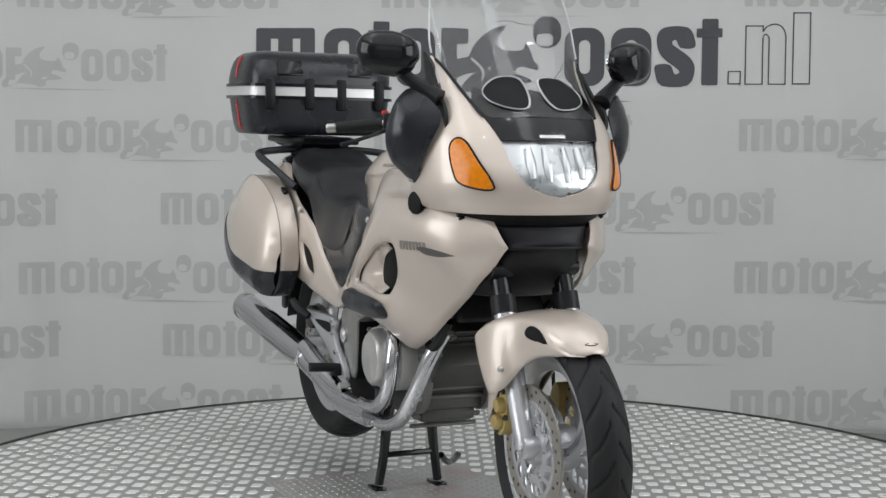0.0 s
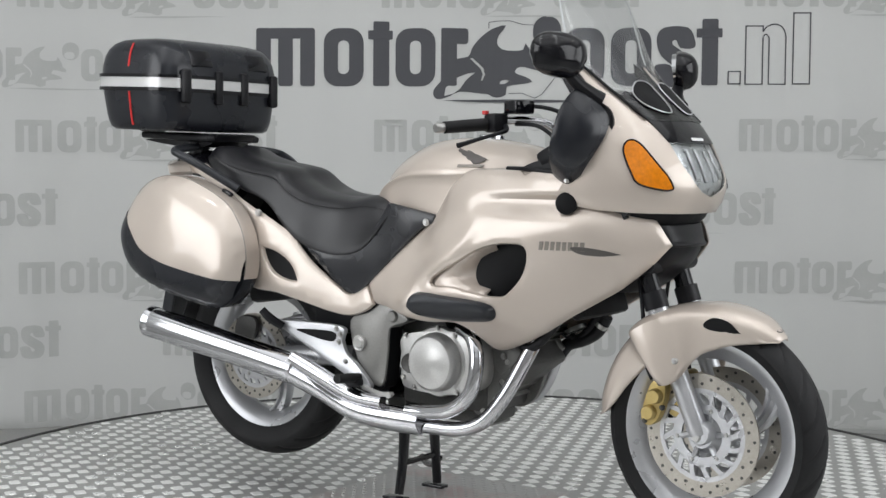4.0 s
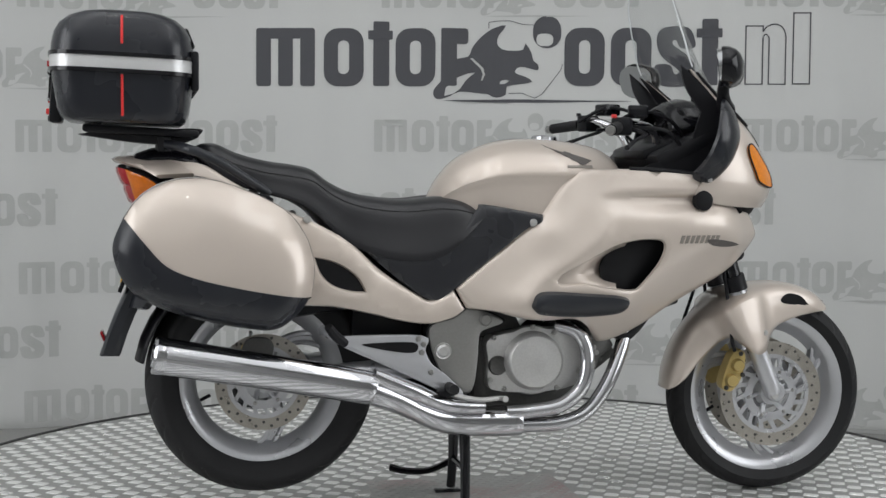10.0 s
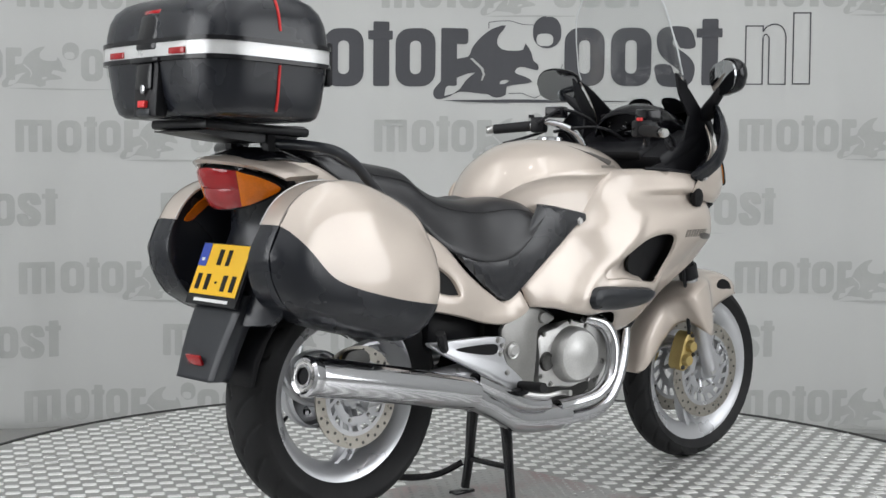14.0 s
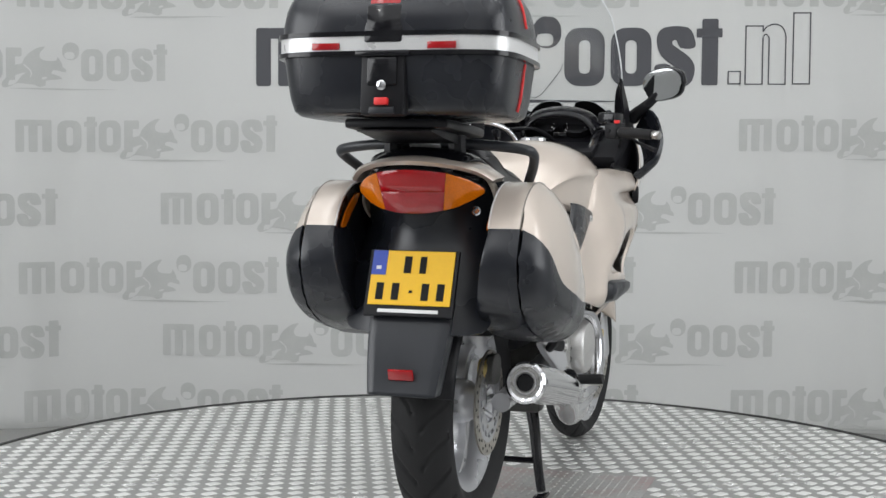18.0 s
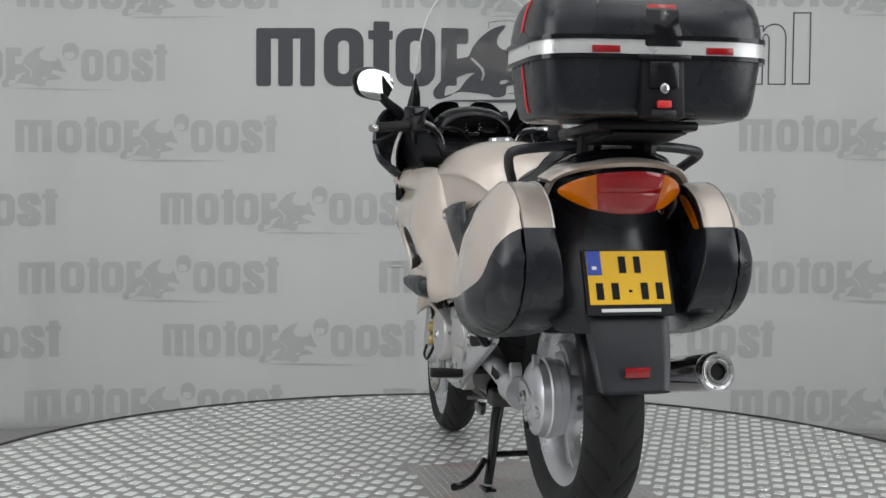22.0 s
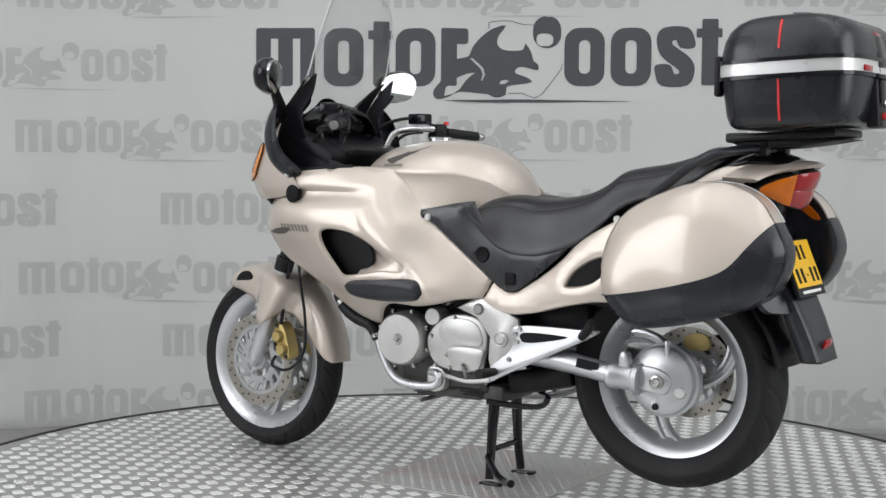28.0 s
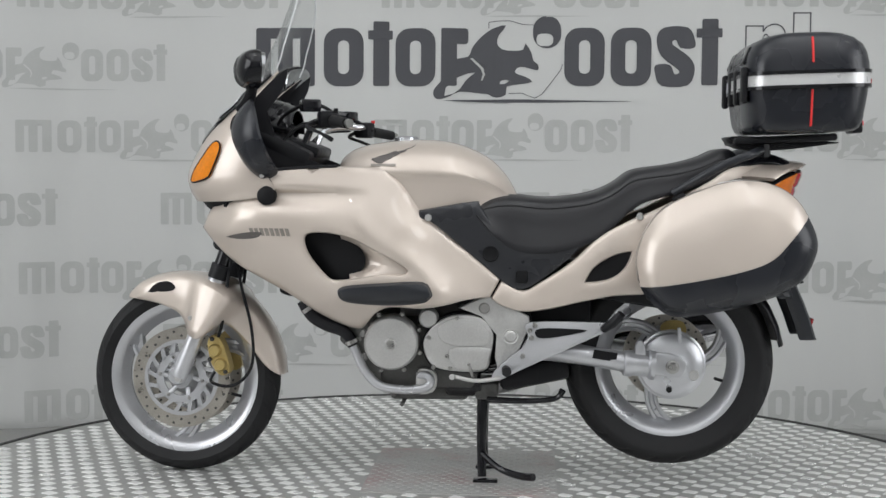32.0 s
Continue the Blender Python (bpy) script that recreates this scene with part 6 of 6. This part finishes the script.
    for x, z in ((0.10, 0.352), (0.05, 0.348), (-0.03, 0.35), (0.02, 0.378), (0.06, 0.385), (0.03, 0.498), (0.115, 0.44)):
        part("casing_bolt", bolt((x, 0.173, z), (0, 1, 0), 0.007, 0.006), STEEL, e)
    for x, z in ((0.02, 0.478), (0.012, 0.36), (0.05, 0.335), (0.20, 0.335), (0.262, 0.38), (0.27, 0.46), (0.19, 0.49), (0.13, 0.506)):
        part("casing_bolt", bolt((x, -0.151, z), (0, -1, 0), 0.008, 0.006), STEEL, e)
    part("clutch_ring", lathe([(0.084, 0.004), (0.094, 0.004), (0.098, -0.004), (0.098, -0.01)], (0.130, -0.146, 0.413), (0, -1, 0), 48), ENGINE, e)
    part("engine_inspection_port", lathe([(0, 0.004), (0.018, 0.004), (0.024, 0.008), (0.028, 0.0)], (0.032, -0.150, 0.400), (0, -1, 0), 24), ENGDARK, e)
    for k in range(6):
        part("cooling_fin", block((0.10, 0.19, 0.006), (0.29 + 0.012 * k, 0, 0.39 + 0.018 * k), (0, -38, 0), 0.002), ENGDARK, e)
    for s in (1, -1):
        part("casing_flange", slab([(0.225, 0.500), (0.335, 0.495), (0.350, 0.455), (0.330, 0.375), (0.300, 0.300), (0.250, 0.268), (0.215, 0.285), (0.245, 0.36), (0.255, 0.44)], 0.075, 0.098, s, bev=0.004), CASTING, e, "grey cast engine casing")
        for bx, bz in ((0.318, 0.470), (0.330, 0.425), (0.312, 0.368), (0.292, 0.318), (0.252, 0.284), (0.262, 0.480)):
            part("casing_bolt", bolt((bx, s * 0.099, bz), (0, s, 0), 0.009, 0.007), STEEL, e)
        part("side_hose", tube([(0.36, s * 0.10, 0.50), (0.40, s * 0.115, 0.47), (0.44, s * 0.11, 0.49), (0.49, s * 0.10, 0.55)], 0.013, 10), BLACK, bike, "black coolant hose")
    # near black, to match the shade in the hollow behind the fairing
    part("radiator", block((0.05, 0.20, 0.22), (0.52, 0, 0.66), (0, -18, 0), 0.012), INK_SHADE, bike, "black radiator")
    part("gear_lever", tube([(-0.10, 0.19, 0.325), (-0.03, 0.205, 0.318), (0.03, 0.215, 0.330), (0.04, 0.245, 0.335)], [0.007, 0.006, 0.006, 0.009], 8), ENGINE, bike, "silver gear lever")
    part("shift_rod", tube([(-0.005, 0.186, 0.366), (-0.020, 0.190, 0.325)], 0.005, 8), STEEL, bike)
    part("brake_pedal", tube([(-0.10, -0.19, 0.325), (-0.03, -0.205, 0.315), (0.02, -0.215, 0.320), (0.03, -0.245, 0.322)], [0.008, 0.007, 0.007, 0.009], 8), ENGINE, bike, "silver brake pedal")
    part("side_stand", tube([(-0.06, 0.13, 0.250), (-0.17, 0.155, 0.252), (-0.26, 0.17, 0.262), (-0.285, 0.175, 0.29)], [0.010, 0.009, 0.008, 0.010], 8), GLOSSB, bike, "folded black side stand")
    part("stand_bracket", block((0.07, 0.19, 0.05), (-0.055, 0, 0.268), (0, 0, 0), 0.01), ENGDARK, bike)
    part("under_frame", block((0.22, 0.16, 0.07), (-0.20, 0, 0.32), (0, 12, 0), 0.02), BLACK, bike, "black lower frame and linkage")
    part("air_box", block((0.40, 0.24, 0.22), (-0.02, 0, 0.66), (0, 0, 0), 0.03), BLACK, bike, "black air box")
    part("rear_frame", block((0.42, 0.22, 0.10), (-0.42, 0, 0.60), (0, -8, 0), 0.02), BLACK, bike, "black rear subframe cover")
    part("battery_tray", block((0.20, 0.20, 0.12), (-0.27, 0, 0.515), (0, 0, 0), 0.02), BLACK, bike)
    for s in (1, -1):
        part("frame_spar", tube([(-0.12, s * 0.135, 0.54), (0.10, s * 0.15, 0.62), (0.35, s * 0.12, 0.78), (0.58, s * 0.06, 0.90)], 0.028, 10), BLACK, bike, "black frame spar")
    # cables behind the screen
    for pts in ([(0.37, 0.20, 1.085), (0.46, 0.17, 1.13), (0.56, 0.12, 1.09), (0.60, 0.08, 1.0)], [(0.33, -0.20, 1.06), (0.42, -0.17, 1.105), (0.53, -0.13, 1.08), (0.60, -0.10, 0.99)],
                [(0.42, 0.17, 1.06), (0.50, 0.19, 1.06), (0.56, 0.17, 1.0), (0.55, 0.12, 0.95)], [(0.40, -0.18, 1.06), (0.49, -0.20, 1.05), (0.55, -0.17, 0.99), (0.54, -0.12, 0.95)], [(0.44, 0.12, 1.07), (0.52, 0.05, 1.07), (0.58, 0.0, 1.01), (0.60, -0.03, 0.95)]):
        part("control_cable", tube(pts, 0.0055, 8), BLACK, bike)
    # centre stand
    st = new("centre_stand")
    st.parent = bike
    tagged(st, "black steel centre stand")
    for s in (1, -1):
        part("stand_leg", tube([(-0.045, s * 0.058, 0.270), (-0.043, s * 0.070, 0.20), (-0.042, s * 0.080, 0.10), (-0.045, s * 0.094, 0.008)], [0.020, 0.017, 0.0145, 0.0135], 10), GLOSSB, st)
        part("stand_foot", block((0.075, 0.035, 0.012), (-0.055, s * 0.096, -0.004), bev=0.004), GLOSSB, st)
    part("stand_crossbar", tube([(-0.042, 0.080, 0.095), (-0.042, -0.080, 0.095)], 0.009, 8), GLOSSB, st)
    part("stand_tang", tube([(-0.045, 0.105, 0.08), (-0.10, 0.15, 0.045), (-0.16, 0.20, 0.035), (-0.20, 0.235, 0.040)], [0.010, 0.010, 0.011, 0.012], 8), GLOSSB, st)


engine()
# the front end is turned a little to the right about the steering axis
STEER_UP = Vector((-0.363, 0, 0.932))
STEER = Matrix.Translation((0.626, -0.008, 0.90)) @ Matrix.Rotation(radians(-3.6), 4, STEER_UP) @ Matrix.Translation((-0.60, 0, -0.90))
for ob in bike.children:
    if ob.name.split(".")[0] in ("front_wheel",) + STEERED:
        ob.matrix_basis = STEER


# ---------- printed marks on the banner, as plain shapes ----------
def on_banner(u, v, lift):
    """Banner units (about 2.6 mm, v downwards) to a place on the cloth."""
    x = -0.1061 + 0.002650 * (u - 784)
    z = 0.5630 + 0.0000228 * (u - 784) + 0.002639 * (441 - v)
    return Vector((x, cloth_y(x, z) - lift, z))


def oval(u0, v0, u1, v1, r=None, n=5):
    """A block with rounded corners."""
    r = min(u1 - u0, v1 - v0) * 0.45 if r is None else r
    out = []
    for cu, cv, a0 in ((u1 - r, v1 - r, 0), (u0 + r, v1 - r, 90), (u0 + r, v0 + r, 180), (u1 - r, v0 + r, 270)):
        for k in range(n + 1):
            a = radians(a0 + 90 * k / n)
            out.append((cu + r * math.cos(a), cv + r * math.sin(a)))
    return out


def fill(verts, faces, outer, holes, place):
    from mathutils.geometry import delaunay_2d_cdt
    loops = [outer, *holes]
    P, E = [], []
    for L in loops:
        b = len(P)
        P += [Vector(p) for p in L]
        E += [(b + i, b + (i + 1) % len(L)) for i in range(len(L))]
    lo, hi = np.array(outer).min(0), np.array(outer).max(0)
    A = [np.array(L) for L in loops]
    for a in np.arange(lo[0] + 12, hi[0], 14):
        for c in np.arange(lo[1] + 12, hi[1], 30):
            q = np.array((a, c))
            if inside(q, A[0]) and not any(inside(q, h) for h in A[1:]):
                P.append(Vector((a, c)))
    vs, _, fs, _, _, _ = delaunay_2d_cdt(P, E, [], 0, 1e-6)
    b = len(verts)
    verts += [place(v[0], v[1]) for v in vs]
    for f in fs:
        m = np.mean([np.array(vs[i]) for i in f], axis=0)
        if inside(m, A[0]) and not any(inside(m, h) for h in A[1:]):
            faces.append(tuple(b + i for i in f))


def ring_block(u0, u1, v0=48, v1=151):
    w = (u1 - u0)
    return (oval(u0, v0, u1, v1, w * 0.36), [oval(u0 + w * 0.36, v0 + 22, u1 - w * 0.36, v1 - 22, w * 0.13)])


def frame_line(u0, v0, u1, v1, t=2.2):
    return ([(u0, v0), (u1, v0), (u1, v1), (u0, v1)], [[(u0 + t, v0 + t), (u1 - t, v0 + t), (u1 - t, v1 - t), (u0 + t, v1 - t)]])


def stroke(pts, t=1.1):
    """A printed line of half width t."""
    P = [np.array(p, float) for p in pts]
    a, b = [], []
    for i, p in enumerate(P):
        d0 = P[i] - P[i - 1] if i else P[1] - P[0]
        d1 = P[i + 1] - P[i] if i + 1 < len(P) else d0
        n0, n1 = np.array((-d0[1], d0[0])) / np.hypot(*d0), np.array((-d1[1], d1[0])) / np.hypot(*d1)
        n = (n0 + n1) / max(0.6, 1 + n0 @ n1)
        a.append(tuple(p + n * t))
        b.append(tuple(p - n * t))
    return (a + b[::-1], [])


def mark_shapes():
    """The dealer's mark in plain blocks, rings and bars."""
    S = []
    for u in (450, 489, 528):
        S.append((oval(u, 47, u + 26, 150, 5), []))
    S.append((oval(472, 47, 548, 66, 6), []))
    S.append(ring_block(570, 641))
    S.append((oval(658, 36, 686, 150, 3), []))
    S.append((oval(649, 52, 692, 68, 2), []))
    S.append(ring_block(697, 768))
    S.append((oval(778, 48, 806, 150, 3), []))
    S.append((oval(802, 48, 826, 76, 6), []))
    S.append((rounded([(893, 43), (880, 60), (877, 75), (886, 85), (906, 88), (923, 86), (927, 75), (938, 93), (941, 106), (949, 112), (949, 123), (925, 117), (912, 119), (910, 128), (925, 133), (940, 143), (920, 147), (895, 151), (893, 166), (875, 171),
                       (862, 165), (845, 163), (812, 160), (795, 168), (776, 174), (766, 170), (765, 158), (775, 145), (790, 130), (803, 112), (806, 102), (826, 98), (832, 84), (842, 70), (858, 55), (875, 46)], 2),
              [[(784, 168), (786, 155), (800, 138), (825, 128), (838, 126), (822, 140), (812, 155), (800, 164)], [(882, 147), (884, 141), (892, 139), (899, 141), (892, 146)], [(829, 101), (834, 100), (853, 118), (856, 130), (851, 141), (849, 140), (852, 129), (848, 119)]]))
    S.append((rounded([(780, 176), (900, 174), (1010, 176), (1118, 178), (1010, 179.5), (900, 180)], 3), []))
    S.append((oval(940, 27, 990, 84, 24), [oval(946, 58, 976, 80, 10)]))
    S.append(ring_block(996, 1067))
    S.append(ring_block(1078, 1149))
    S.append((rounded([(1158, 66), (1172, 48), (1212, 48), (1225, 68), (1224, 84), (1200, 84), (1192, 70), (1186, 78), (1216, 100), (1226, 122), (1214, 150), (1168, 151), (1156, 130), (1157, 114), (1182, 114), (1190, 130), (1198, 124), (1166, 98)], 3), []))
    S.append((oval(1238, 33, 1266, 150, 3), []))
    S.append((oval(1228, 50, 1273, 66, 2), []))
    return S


def banner_prints():
    verts, faces = [], []
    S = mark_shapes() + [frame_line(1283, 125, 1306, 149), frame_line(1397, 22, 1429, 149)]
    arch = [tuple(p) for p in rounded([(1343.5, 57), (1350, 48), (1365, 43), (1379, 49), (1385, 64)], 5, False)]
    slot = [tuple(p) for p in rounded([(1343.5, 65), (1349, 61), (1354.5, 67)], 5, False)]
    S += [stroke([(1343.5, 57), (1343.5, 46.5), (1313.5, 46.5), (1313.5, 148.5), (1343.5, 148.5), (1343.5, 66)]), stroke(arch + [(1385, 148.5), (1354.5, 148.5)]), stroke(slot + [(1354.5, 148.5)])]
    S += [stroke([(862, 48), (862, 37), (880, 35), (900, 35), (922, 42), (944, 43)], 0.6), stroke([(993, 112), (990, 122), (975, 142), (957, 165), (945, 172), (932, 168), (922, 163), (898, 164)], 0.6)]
    for o, h in S:
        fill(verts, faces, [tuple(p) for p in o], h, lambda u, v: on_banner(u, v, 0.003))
    me = bpy.data.meshes.new("dealer_mark")
    me.from_pydata(verts, [], faces)
    me.materials.append(PRINT)
    ob = new("dealer_mark", me)
    ob.parent = backdrop
    tagged(ob, "large dark grey printed dealer mark in plain shapes")
    K = 0.556
    first = None
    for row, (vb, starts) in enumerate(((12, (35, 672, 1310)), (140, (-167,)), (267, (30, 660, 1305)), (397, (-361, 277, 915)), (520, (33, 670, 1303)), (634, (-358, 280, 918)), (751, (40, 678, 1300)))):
        for u0 in starts:
            verts, faces = [], []
            for o, h in mark_shapes():
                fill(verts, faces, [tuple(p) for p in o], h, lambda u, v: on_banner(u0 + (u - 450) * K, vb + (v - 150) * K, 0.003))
            me = bpy.data.meshes.new("faint_mark")
            me.from_pydata(verts, [], faces)
            me.materials.append(GHOST)
            ob = new("faint_mark", me)
            ob.parent = backdrop
            tagged(ob, "small pale grey printed mark")


banner_prints()


# ---------- the turning table carries the machine ----------
TURN = [(0, -64.76), (1, -57.22), (2, -49.62), (3.5, -38.04), (5.5, -22.4), (7, -10.48), (9, 5.26), (11, 20.56), (13, 36.22), (15.5, 54.9), (18, 73.68), (20.5, 92.22), (23, 110.77), (25.5, 129.21), (28, 148.03), (30, 162.74), (32, 177.25)]


def angle_at(t):
    """The table's turn, smooth between the known angles."""
    i = max(k for k in range(len(TURN) - 1) if TURN[k][0] <= t)
    (t0, a0), (t1, a1) = TURN[i], TURN[i + 1]

    def slope(k):
        lo, hi = max(k - 1, 0), min(k + 1, len(TURN) - 1)
        return (TURN[hi][1] - TURN[lo][1]) / (TURN[hi][0] - TURN[lo][0])
    h = t1 - t0
    u = (t - t0) / h
    return (2 * u**3 - 3 * u**2 + 1) * a0 + (u**3 - 2 * u**2 + u) * h * slope(i) + (3 * u**2 - 2 * u**3) * a1 + (u**3 - u**2) * h * slope(i + 1)


def motions():
    rows_t, rows_b = [], []
    for k in range(129):
        t = k * 0.25
        a = angle_at(t)
        q = radians(a)
        rows_t.append((t, pose(0, 0, 0, 0, 0, a)))
        rows_b.append((t, pose(0.1566 * math.sin(q) - 0.0082 * math.cos(q), -0.1566 * math.cos(q) - 0.0082 * math.sin(q), 0.010, 0, 0, a)))
    walk(table, rows_t)
    walk(bike, rows_b)


motions()
